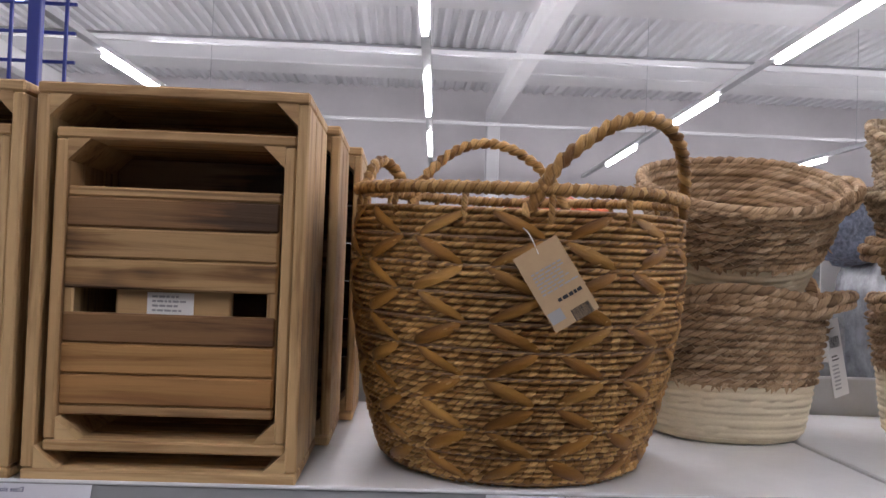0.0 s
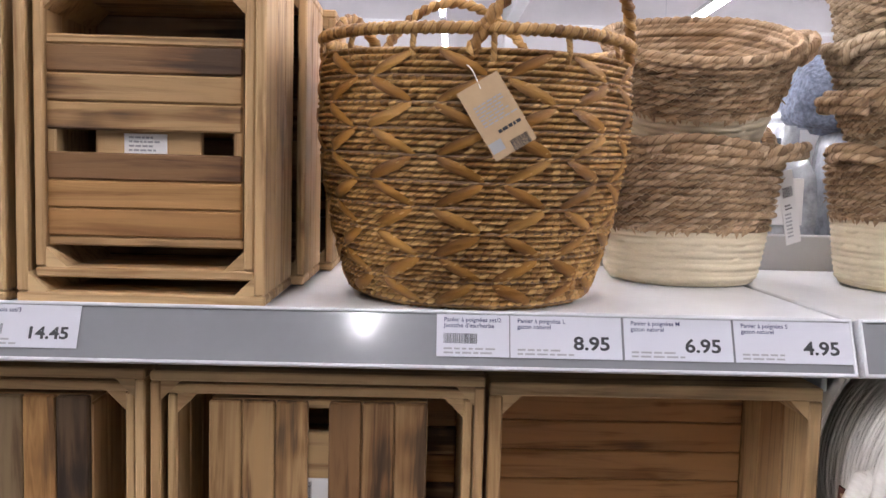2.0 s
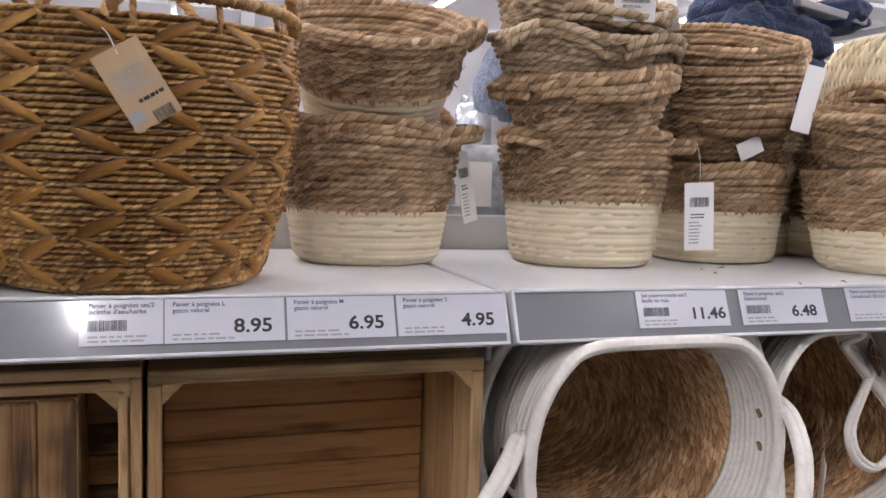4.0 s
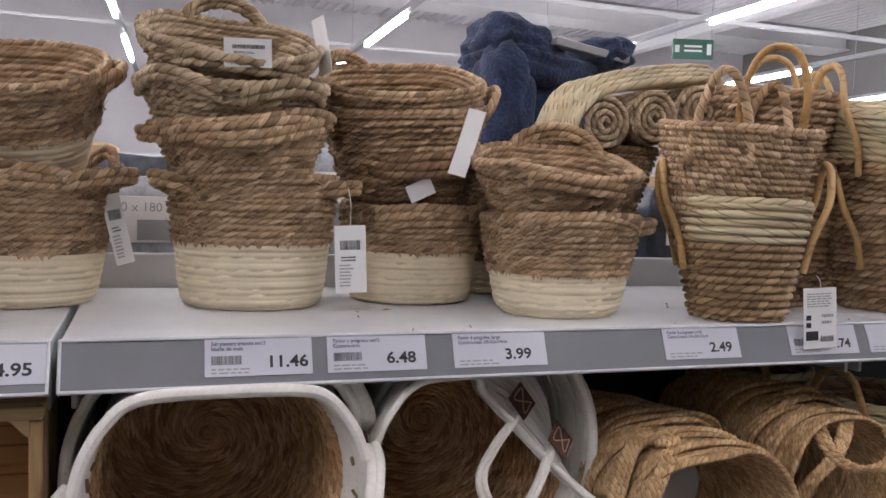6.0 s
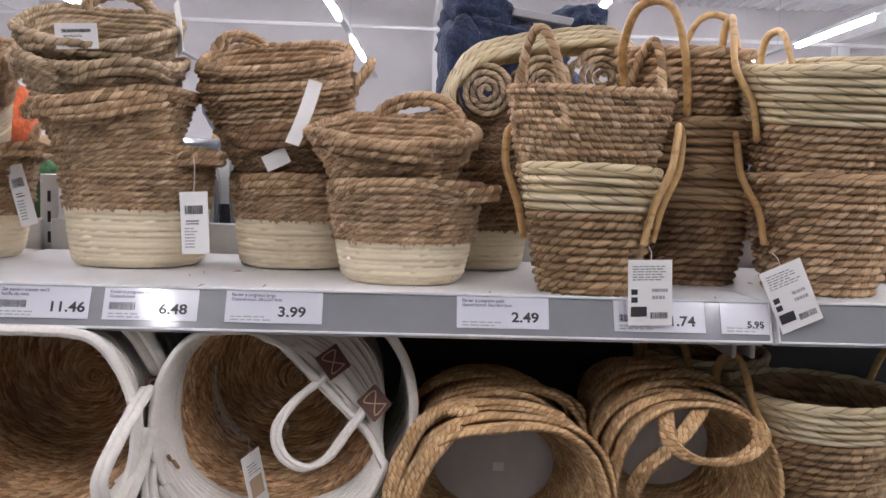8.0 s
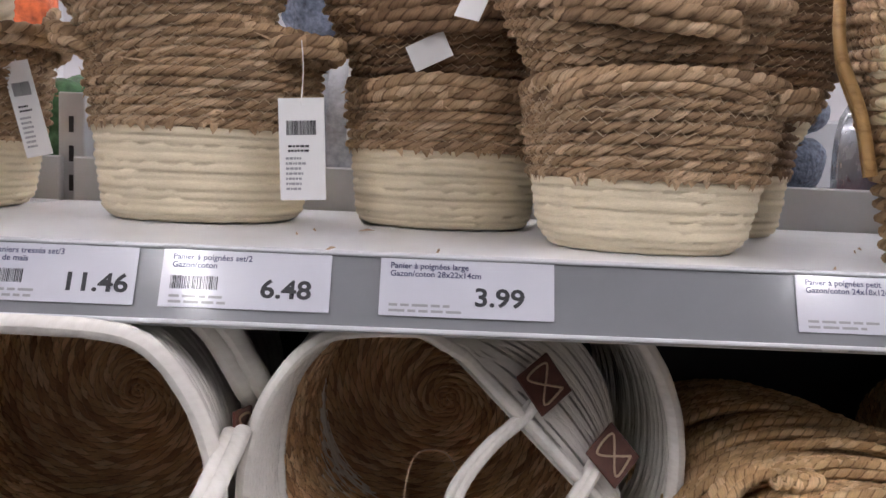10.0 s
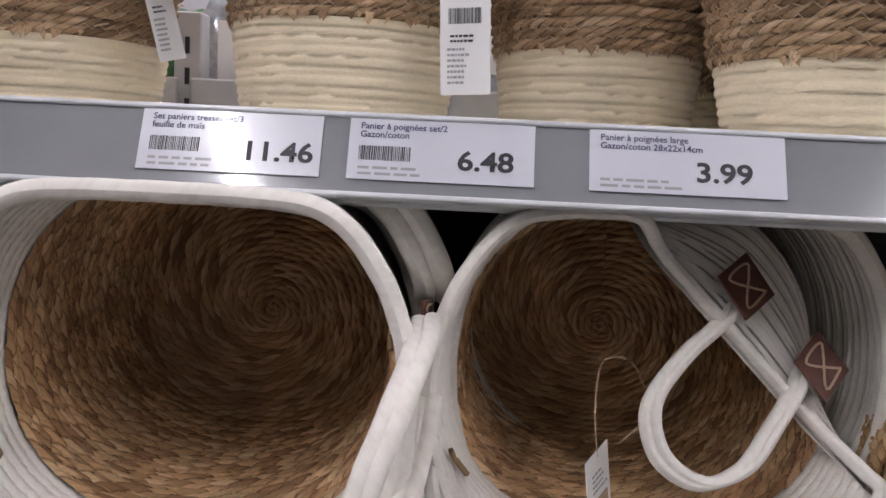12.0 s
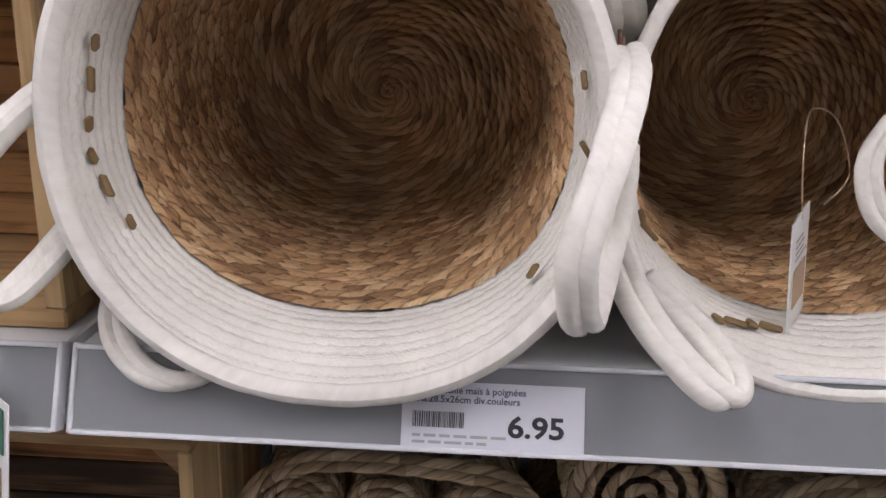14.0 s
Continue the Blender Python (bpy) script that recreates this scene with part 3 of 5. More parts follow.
# ---- wooden crates ----
def tri_post(name, leg, depth, mat, parent, m):
    V = [(0, 0, 0), (leg, 0, 0), (0, 0, leg), (0, depth, 0), (leg, depth, 0), (0, depth, leg)]
    F = [[0, 1, 2], [3, 5, 4], [0, 3, 4, 1], [1, 4, 5, 2], [2, 5, 3, 0]]
    return child(name, mesh_of(name, V, F, None, False), mat, parent, m)


def crate(m, w, h, d, label, group, upright_slats=False, face="open", mat_in=None, seed=1, t=0.009, gap=0.001, twin=False, boards=()):
    """An open box on its side: mouth towards -y. face 'open' shows the inside, 'bottom' turns the slatted bottom to the front."""
    c = thing("wooden_crate", m, label, "crate", group)
    n = 3
    pd = d / n
    for i in range(n):
        y = pd * (i + 0.5)
        box("side_plank", (w, pd - gap, t), (0, y, t / 2), M_PINE, c)
        box("side_plank", (w, pd - gap, t), (0, y, h - t / 2), M_PINE, c)
        box("side_plank", (h - 2 * t - 0.001, pd - gap, t), (-w / 2 + t / 2, y, h / 2), M_PINE, c, rot=(0, 90, 0))
        box("side_plank", (h - 2 * t - 0.001, pd - gap, t), (w / 2 - t / 2, y, h / 2), M_PINE, c, rot=(0, 90, 0))
    leg = 0.017
    y0, dp = (0.01 if face == "bottom" else 0.002, d - 0.02)
    for sx, sz in ((-1, 0), (1, 0), (-1, 1), (1, 1)):
        tri_post("corner_block", leg, dp, M_PINE, c, Matrix.Translation((sx * (w / 2 - t), y0, h - t if sz else t)) @ Matrix.Diagonal((-sx, 1, -1 if sz else 1, 1)))
    yb = 0.003 if face == "bottom" else d - 0.006
    iw, ih = w - 2 * t - 0.002, h - 2 * t - 0.002
    ml = mat_in or M_OLD
    if face == "bottom":
        iw, ih = (w, h) if upright_slats else (w - 0.001, h - 2 * t)
        yb = -0.005 if upright_slats else 0.003
    long, across = (ih, iw) if upright_slats else (iw, ih)
    k = 6
    hole = 0.018 if face == "bottom" else 0.0
    bw = (across - hole) / k
    for i in range(k):
        o = -across / 2 + bw * (i + 0.5) + (hole if i >= k // 2 else 0)
        ml = boards[i] if boards else ml
        if upright_slats:
            box("slat", (long, 0.009, bw - 0.0007), (o, yb, h / 2), ml, c, rot=(0, 90, 0))
        else:
            box("slat", (long, 0.009, bw - 0.0007), (0, yb, h / 2 + o), ml, c)
    if face == "bottom":
        if upright_slats:
            box("batten", (0.075, 0.01, 0.05), (0, yb + 0.012, h * 0.68), M_PINE, c, rot=(0, 0, 0))
        else:
            if twin:
                box("batten", (0.013, 0.01, 0.05), (-0.046, yb + 0.012, h / 2), M_PINE, c)
                box("batten", (0.01, 0.01, 0.05), (0.044, yb + 0.012, h / 2), M_PINE, c)
                return c
            box("batten", (0.09, 0.01, 0.05), (0.0, yb + 0.012, h / 2), M_PINE, c)
            s = box("barcode_sticker", (0.036, 0.0012, 0.017), (-0.002, yb + 0.006, h / 2 - 0.001), M_CARD, c, bev=0)
            lines(-0.014, 0.0045, 0.024, 0.0036, 4, seed, -0.0012, M_INK_GREY, s)
        if upright_slats:
            s = box("barcode_sticker", (0.03, 0.0012, 0.03), (0.0, yb + 0.004, h * 0.5), M_CARD, c, bev=0)
            bars(-0.012, -0.008, 0.006, 0.02, 6, seed, -0.0012, M_INK, s)
    return c


G = "nested wooden crates"


def crate_nest(x, y, z, w, h, d, up, seed, dy=0.0, inner=True, boards=()):
    crate(pose(x, y, z), w, h, d, "large pale sawn-pine crate on its side holding smaller crates", G, seed=seed)
    if not inner:
        return
    crate(pose(x + 0.002, y + 0.004 + dy, z + 0.0215 if not up else z + 0.0115), w - 0.024, h - (0.055 if not up else 0.024), d - 0.02, "medium pine crate nested inside the large crate", G, seed=seed + 1, t=0.0085)
    if up:
        crate(pose(x, y + 0.012 + dy, z + 0.024), w - 0.1, h - 0.05, d - 0.04, "small reclaimed-wood crate, slatted bottom outwards", G, True, "bottom", seed=seed + 2, t=0.008, boards=boards)
    else:
        crate(pose(x, y + 0.012 + dy, z + 0.048), w - 0.0425, h - 0.126, d - 0.04, "small reclaimed-wood crate, slatted bottom outwards", G, False, "bottom", seed=seed + 2, t=0.008, twin=seed == 21, boards=boards)


crate_nest(-0.6075, 0.002, TOP + 0.001, 0.207, 0.303, 0.145, False, 11, boards=(M_HONEY, M_HONEY, M_UMBER, M_TAN, M_TAN, M_UMBER))
crate_nest(-0.823, 0.0, TOP + 0.001, 0.207, 0.303, 0.145, False, 21, boards=(M_CHAR, M_TAN, M_ASH, M_TAN, M_UMBER, M_TAN))
crate_nest(-1.04, 0.004, TOP + 0.001, 0.207, 0.303, 0.145, False, 31)
for dx, y in ((0.012, 0.152), (0.026, 0.288)):
    crate(pose(-0.6075 + dx, y, TOP + 0.001), 0.207, 0.303, 0.13, "pale sawn-pine crate standing in the row behind", G, seed=41)
    crate(pose(-0.83 + dx, y, TOP + 0.001), 0.207, 0.303, 0.13, "pale sawn-pine crate standing in the row behind", G, seed=42)
crate_nest(-0.4595, 0.018, MID + 0.001, 0.292, 0.222, 0.15, True, 51, boards=(M_TAN, M_TAN, M_TAN, M_UMBER, M_TAN, M_TAN))
crate_nest(-0.757, 0.022, MID + 0.001, 0.292, 0.222, 0.15, True, 61, boards=(M_TAN, M_ASH, M_TAN, M_ASH, M_HONEY, M_CHAR))
crate_nest(-1.055, 0.02, MID + 0.001, 0.292, 0.222, 0.15, True, 71)
crate(pose(-0.1605, 0.022, MID + 0.001), 0.298, 0.217, 0.16, "open pine crate with amber-stained boards inside", G, mat_in=M_AMBER, seed=81, t=0.012)
for x in (-0.85, -0.53, -0.1):
    crate(pose(x, 0.04, LOW + 0.001), 0.3, 0.22, 0.16, "open pine crate on the low shelf", G, mat_in=M_OLD, seed=91)


# ---- baskets ----
def rim_wave(seed, amp, h, start=0.55, droop=0.0, ang=0.0):
    """A soft rim: the wall's upper part waves up and down and in and out."""
    wv, wr = wobble(seed), wobble(seed + 9, 5)

    def f(X, Y, Z):
        th = np.arctan2(Y, X)
        k = np.clip((Z / h - start) / (1 - start), 0, 1) ** 1.5
        g = 1 + 0.045 * wr(th) * np.clip(Z / h, 0, 1) * min(1.0, amp / 0.008)
        return X * g, Y * g, Z + k * (amp * wv(th) + droop * np.cos(th - ang))
    return f


def ring_path(a, b, z, deform, n=40, p=2.0):
    th = np.linspace(0, 2 * np.pi, n, endpoint=False)
    ct, sn = np.cos(th), np.sin(th)
    k = (np.abs(ct) ** p + np.abs(sn) ** p) ** (-1 / p)
    X, Y, Z = a * ct * k, b * sn * k, np.full(n, z)
    if deform:
        X, Y, Z = deform(X, Y, Z)
    return np.stack([X, Y, Z], -1)


def arch_path(a, b, z, deform, mid, span, rise, lean=0.0, n=9, p=2.0, sink=0.01):
    """A handle's path from one point of the rim to another, with its rise above it and its lean outwards."""
    out = []
    for i in range(n):
        u = i / (n - 1)
        th = radians(mid) + radians(span) * (u - 0.5)
        q = math.sin(math.pi * u)
        q = q ** 0.7
        k = (abs(math.cos(th)) ** p + abs(math.sin(th)) ** p) ** (-1 / p)
        X, Y, Z = np.array([a * math.cos(th) * k]), np.array([b * math.sin(th) * k]), np.array([z])
        if deform:
            X, Y, Z = deform(X, Y, Z)
        o = 1 + lean * q / max(a, b)
        out.append((X[0] * o, Y[0] * o, Z[0] - sink + rise * q + sink * q))
    return out


def basket(m, label, group, size, h, cotton, seed, mat=None, base_mat=None, wave=0.008, handles=(), flare=0.8, pitch=0.0082, strand=0.0112, p=2.2, bulge=0.0036, twist=0.0036, droop=0.0, ang=0.0, nth=340, inner=True, rim_r=0.005, category="basket", skew=-1.2):
    """A coiled basket. size: half-widths (base x, base y, top x, top y)."""
    bx, by, tx, ty = size
    mat, base_mat = mat or M_GRASS, base_mat or M_CREAM
    e = thing("basket", m, label, category, group)
    d = rim_wave(seed, wave, h, 0.45, droop, radians(ang))
    fy = (by + ty) / (bx + tx)
    foot = (1.0, fy, p)

    def R(z):
        u = z / h
        return bx + (tx - bx) * (max(0.0, u) ** flare)

    hs = np.linspace(cotton, h, 8)
    body = [(R(z), z) for z in hs]
    child("body", coil(body, pitch, strand, bulge, twist, seed, nth, 4, foot, skew, d, 0.0022), mat, e, label="coiled plant-fibre wall")
    child("sewing_thread", zigzag(body, pitch, foot, d, seed), M_STRAWTHREAD, e, label="pale zigzag sewing thread")
    if cotton > 0:
        base = [(bx * 0.5, 0.0015), (bx - 0.006, 0.0015), (bx - 0.001, 0.006)] + [(R(z), z) for z in np.linspace(0.012, cotton, 5)]
        child("base", coil(base, 0.0072, 0.012, 0.0012, 0.0004, seed + 1, 150, 3, foot, -0.8, d, 0.0005), base_mat, e, label="coiled cotton cord base")
    else:
        child("base", coil([(0.01, 0.002), (bx - 0.002, 0.002)], pitch, strand, bulge, twist * 0.5, seed + 1, 100, 3, foot, skew, d), mat, e)
    if cotton > 0:
        rg = random.Random(seed * 3)
        V, F, U = [], [], []
        for i in range(190):
            th = rg.uniform(0, 2 * math.pi)
            kk = (abs(math.cos(th)) ** p + abs(math.sin(th)) ** p) ** (-1 / p)
            if i < 110:
                z0, dz, dt, off = cotton + 0.004, -rg.uniform(0.004, 0.0105), rg.uniform(-0.05, 0.05), (0.0034, 0.0026)
                wd = rg.uniform(0.018, 0.05)
            else:
                z0, dz, dt, off = rg.uniform(cotton + 0.008, h - 0.006), rg.uniform(-0.007, 0.007), rg.uniform(0.06, 0.2) * rg.choice((-1, 1)), (0.0028, 0.0062 + rg.uniform(-0.002, 0.003))
                wd = 0.006
            n0 = len(V)
            for u in (0.0, 0.5, 1.0):
                for sd in ((-1, 1) if u < 1 else (0,)):
                    z = z0 + dz * u + (sd * 0.0008 if i >= 110 else 0)
                    t2 = th + dt * u + sd * wd * (1 - 0.5 * u) * (1 if i < 110 else 0.2)
                    k2 = (abs(math.cos(t2)) ** p + abs(math.sin(t2)) ** p) ** (-1 / p)
                    rr = R(z) + off[0] + (off[1] - off[0]) * u
                    V.append((rr * k2 * math.cos(t2), rr * k2 * math.sin(t2) * fy, z))
                    U.append((i + 0.5 + 0.2 * sd, i * 1.7 + u))
            F += [[n0, n0 + 1, n0 + 3, n0 + 2], [n0 + 2, n0 + 3, n0 + 4]]
        A = np.array(V)
        X, Y, Z = d(A[:, 0], A[:, 1], A[:, 2])
        fr = child("fray", mesh_of("fray", np.stack([X, Y, Z], -1).tolist(), F, U), mat, e)
        tagged(fr, "loose frayed fibre ends on the woven wall", "", "", "stuff")
    if inner:
        ins = [(R(z) - 0.007, z) for z in np.linspace(h, 0.012, 6)] + [(0.012, 0.01)]
        child("lining", coil(ins, pitch, strand, bulge * 0.8, twist * 0.7, seed + 2, 110, 3, foot, skew, d), mat, e)
    child("rim", rope_mesh(ring_path(tx - 0.003, (tx - 0.003) * fy, h, d, 44, p), rim_r, 0.012, 2, 0.22, closed=True, nc=8), mat, e)
    for mid, span, rise, lean, rad in handles:
        path = arch_path(tx - 0.003, (tx - 0.003) * fy, h, d, mid, span, rise, lean, p=p)
        hd = child("handle", rope_mesh(path, rad * 0.82, 0.014, 2, 0.24, nc=9), mat, e, label="twisted fibre handle")
        path2 = [(x * 0.99, y * 0.99, z - rad * 1.25) for x, y, z in path]
        child("strand", rope_mesh(path2, rad * 0.74, 0.013, 2, 0.24, nc=9), mat, hd)
        if rise > 0.03:
            path3 = [(x * 0.985, y * 0.985, z - rad * 2.3) for x, y, z in path]
            child("strand", rope_mesh(path3, rad * 0.66, 0.013, 2, 0.24, nc=9), mat, hd)
    return e


def hang_tag(m, w, h, label, mat, seed, string=0.03, curve=0.0, printed=True, name="hang_tag"):
    t = thing(name, m, label, "price tag")
    V, F = [], []
    n = 8
    for i in range(n + 1):
        u = i / n
        y = -curve * (u * u)
        V += [(-w / 2, y, -u * h), (w / 2, y, -u * h), (w / 2, y + 0.0008, -u * h), (-w / 2, y + 0.0008, -u * h)]
    for i in range(n):
        q = 4 * i
        for a, b in ((0, 1), (1, 2), (2, 3), (3, 0)):
            F.append([q + a, q + 4 + a, q + 4 + b, q + b])
    F += [[0, 1, 2, 3], [4 * n + 3, 4 * n + 2, 4 * n + 1, 4 * n]]
    child("card", mesh_of("card", V, F, None, False), mat, t)
    if printed:
        bars(-w * 0.33, -h * 0.36, w * 0.66, h * 0.14, 22, seed, -0.0006, M_INK, t)
        lines(-w * 0.3, -h * 0.48, w * 0.5, h * 0.045, 2, seed, -0.0006, M_INK, t)
        lines(-w * 0.36, -h * 0.6, w * 0.4, h * 0.05, 7, seed + 1, -0.0006, M_INK_GREY, t)
    if string:
        child("string", rope_mesh([(0, 0, -0.006), (0.002, 0.002, string * 0.5), (0, 0.006, string)], 0.0005, 0.004, 2, 0.1, nc=6), M_CARD, t)
    return t


# big golden basket with leaf lattice
def lattice_basket(m):
    h, rb, rt = 0.226, 0.11, 0.144
    e = thing("large_basket", m, "large golden rush basket with an amber leaf lattice", "basket")

    def R(z):
        u = z / h
        return rb + (rt + 0.004 - rb) * math.sin(min(1.0, u * 1.12) * math.pi / 2) ** 0.75 - 0.004 * max(0, u - 0.75) / 0.25

    prof = [(0.03, 0.002), (rb - 0.018, 0.002), (rb - 0.006, 0.006)] + [(R(z), z) for z in np.linspace(0.012, h, 18)]
    body = child("body", coil(prof, 0.0054, 0.0075, 0.0052, 0.0024, 5, 520, 4, (1, 1, 2.1), -0.9, rim_wave(5, 0.0012, h), 0.0007), M_HYACINTH, e, label="fine twisted rush rows")
    child("lining", coil([(R(z) - 0.009, z) for z in np.linspace(h, 0.01, 12)] + [(0.02, 0.01)], 0.0075, 0.012, 0.003, 0.002, 6, 120, 3, (1, 1, 2.1)), M_HYACINTH, e)
    rg = random.Random(8)
    groups, cols = 10, 16
    gh = (h - 0.012) / groups
    for j in range(groups):
        z0 = 0.010 + gh * j
        child("stitch_cord", rope_mesh(ring_path(R(z0) + 0.0012, R(z0) + 0.0012, z0, None, 60, 2.1), 0.0014, 0.02, 2, 0.2, closed=True, nc=6), M_GRASS_DARK, body)
        for i in range(cols):
            s = 1 if (i + j) % 2 else -1
            th0 = 2 * math.pi * (i + 0.5) / cols + rg.uniform(-0.02, 0.02)
            if math.sin(th0) > 0.5:
                continue
            V, F, U = [], [], []
            n = 6
            hw = 0.0052 * rg.uniform(0.85, 1.15)
            for q in range(n + 1):
                u = q / n
                z = z0 + gh * (0.02 + 0.96 * u)
                dth = s * (u - 0.5) * 0.24
                wdt = hw * (0.45 + 0.9 * math.sin(math.pi * u) ** 0.8) / R(z) * 1.45
                lift = 0.0016 + 0.0026 * math.sin(math.pi * u)
                for k, side in enumerate((-1, 0, 1)):
                    th = th0 + dth + side * wdt
                    kk = (abs(math.cos(th)) ** 2.1 + abs(math.sin(th)) ** 2.1) ** (-1 / 2.1)
                    r = (R(z) + lift + (0.0007 if k == 1 else 0)) * kk
                    V.append((r * math.cos(th), r * math.sin(th), z))
                    U.append((i * 3 + j * 17 + k * 0.1, u * 0.9 + j))
            for q in range(n):
                for k in range(2):
                    a = q * 3 + k
                    F.append([a, a + 1, a + 4, a + 3])
            child("leaf_strip", mesh_of("leaf", V, F, U), M_LEAF, body)
    rz = h + 0.014
    child("rim", rope_mesh(ring_path(rt + 0.002, rt + 0.002, rz, rim_wave(4, 0.0015, rz), 60, 2.1), 0.005, 0.0075, 2, 0.3, closed=True, nc=10), M_HYACINTH, e, label="bound rush rim")
    for i in range(14):
        th = 2 * math.pi * i / 14 + 0.2
        x, y = (rt + 0.001) * math.cos(th), (rt + 0.001) * math.sin(th)
        child("tie", rope_mesh([(x, y, h - 0.012), (x * 1.02, y * 1.02, h), (x, y, rz)], 0.0026, 0.006, 2, 0.2, nc=8), M_HYACINTH, e)
    for mid, span, rise in ((-60, 78, 0.06), (92, 74, 0.062)):
        child("handle", rope_mesh(arch_path(rt, rt, rz, None, mid, span, rise, 0.004, 11, 2.1, 0.02), 0.0052, 0.011, 2, 0.34, nc=10), M_HYACINTH, e, label="arched bound rush handle")
    return e


lattice_basket(pose(-0.326, 0.132, TOP + 0.001, 3, 0, 4))
inb = thing("nested_basket", pose(-0.345, 0.155, TOP + 0.03), "smaller golden rush basket nested in the large one", "basket")
child("body", coil([(0.09, 0.002), (0.124, 0.17)], 0.0075, 0.012, 0.003, 0.002, 9, 120, 3), M_HYACINTH, inb)
child("rim", rope_mesh(ring_path(0.126, 0.126, 0.178, None, 40), 0.006, 0.011, 2, 0.2, closed=True, nc=10), M_HYACINTH, inb)
child("handle", rope_mesh(arch_path(0.123, 0.123, 0.175, None, 150, 62, 0.075, 0.0, 9), 0.0058, 0.011, 2, 0.22, nc=10), M_HYACINTH, inb)
kt = hang_tag(pose(-0.332, -0.034, TOP + 0.19, -6, -32, 0), 0.037, 0.062, "tan kraft paper tag with black print", M_KRAFT, 3, 0.02, printed=False)
lines(-0.013, -0.018, 0.026, 0.0028, 7, 4, -0.0006, M_INK_GREY, kt)
bars(-0.001, -0.062, 0.015, 0.009, 16, 6, -0.0006, M_INK, kt)
box("logo_mark", (0.011, 0.0004, 0.009), (-0.012, -0.0006, -0.052), M_INK_GREY, kt, bev=0)
lines(-0.005, -0.044, 0.022, 0.006, 1, 9, -0.0006, M_INK, kt, "symbols")

GS = "stacked sea-grass baskets"
LB = "sea-grass basket with a cream cotton base, soft wavy rim"
LN = "sea-grass basket nested in the stack, wavy rim showing"


def hung(cx, cy, z, tx, ty, h):
    """The pose of a basket of height h whose rim lies round (cx, cy, z) and rises by tx along x and by ty along y."""
    n = Vector((-tx, -ty, 1)).normalized()
    turn = Vector((0, 0, 1)).rotation_difference(n).to_matrix().to_4x4()
    return Matrix.Translation(Vector((cx, cy, TOP + z)) - n * h) @ turn


# first stack, beside the big basket
basket(pose(-0.065, 0.292, TOP, 0, 0, 4), LB, GS, (0.084, 0.084, 0.106, 0.106), 0.157, 0.062, 101, wave=0.005, handles=((-22, 84, 0.004, 0.024, 0.0068), (192, 80, 0.008, 0.008, 0.0068), (262, 92, 0.004, 0.005, 0.0068), (20, 62, 0.03, 0.0, 0.0066), (285, 100, -0.008, 0.003, 0.0066)))
basket(hung(-0.07, 0.24, 0.276, 0.045, 0.37, 0.14), "sea-grass basket with cream base stacked on top, flared rim", GS, (0.07, 0.07, 0.106, 0.105), 0.14, 0.07, 102, wave=0.003, flare=1.1, handles=((-8, 40, 0.0, 0.016, 0.0075),))
# second stack
basket(pose(0.204, 0.255, TOP, 0, 0, 0), LB, GS, (0.085, 0.085, 0.103, 0.1), 0.158, 0.079, 111, wave=0.0015, handles=((-24, 46, -0.006, 0.03, 0.0068), (200, 46, 0.002, 0.026, 0.0068)))
basket(hung(0.183, 0.218, 0.226, 0.1, 0.05, 0.092), LN, GS, (0.07, 0.07, 0.107, 0.1), 0.092, 0.0, 112, wave=0.007, flare=1.3, handles=((176, 60, -0.006, 0.012, 0.0068), (262, 100, -0.006, 0.005, 0.0068), (280, 90, -0.018, 0.004, 0.0066)))
basket(hung(0.173, 0.208, 0.27, -0.02, 0.18, 0.11), LN, GS, (0.066, 0.066, 0.109, 0.102), 0.11, 0.0, 113, mat=M_GRASS_PALE, wave=0.008, flare=1.4, handles=((225, 66, 0.006, 0.004, 0.0066), (300, 60, 0.002, 0.004, 0.0075)))
basket(hung(0.17, 0.203, 0.321, -0.03, 0.41, 0.13), "sea-grass basket on top of the stack, arched rim handle", GS, (0.062, 0.062, 0.106, 0.101), 0.13, 0.0, 114, mat=M_GRASS_PALE, wave=0.005, flare=1.4, handles=((92, 66, 0.03, 0.0, 0.0066), (270, 70, 0.0, 0.002, 0.0075)))
# third stack
basket(pose(0.421, 0.289, TOP, 0, 0, 6), "small dark sea-grass basket with a cream base", GS, (0.081, 0.081, 0.094, 0.093), 0.13, 0.069, 121, mat=M_GRASS, wave=0.005, handles=((250, 90, 0.002, 0.006, 0.0068), (270, 80, -0.01, 0.004, 0.0066), (-30, 50, 0.0, 0.008, 0.0066)))
# Darker brown grass here also holds the stack's shade, put in as colour.
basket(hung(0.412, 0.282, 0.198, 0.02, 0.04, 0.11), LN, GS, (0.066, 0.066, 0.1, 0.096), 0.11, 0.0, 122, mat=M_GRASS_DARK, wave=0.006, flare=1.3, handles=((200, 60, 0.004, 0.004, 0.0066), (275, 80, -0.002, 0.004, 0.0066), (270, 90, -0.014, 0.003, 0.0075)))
basket(hung(0.396, 0.262, 0.262, 0.08, 0.22, 0.12), "square-shouldered sea-grass basket tilted in the stack", GS, (0.068, 0.058, 0.108, 0.092), 0.12, 0.0, 123, wave=0.002, p=2.8, pitch=0.0085, strand=0.0115, bulge=0.0062, twist=0.0045, handles=((-4, 40, 0.022, 0.026, 0.0065),))
basket(hung(0.392, 0.25, 0.294, 0.1, 0.36, 0.125), "square-shouldered sea-grass basket topping the stack", GS, (0.066, 0.056, 0.105, 0.09), 0.125, 0.0, 124, wave=0.002, p=2.8, pitch=0.0085, strand=0.0115, bulge=0.0062, twist=0.0045, handles=((128, 56, 0.02, 0.0, 0.0065),))
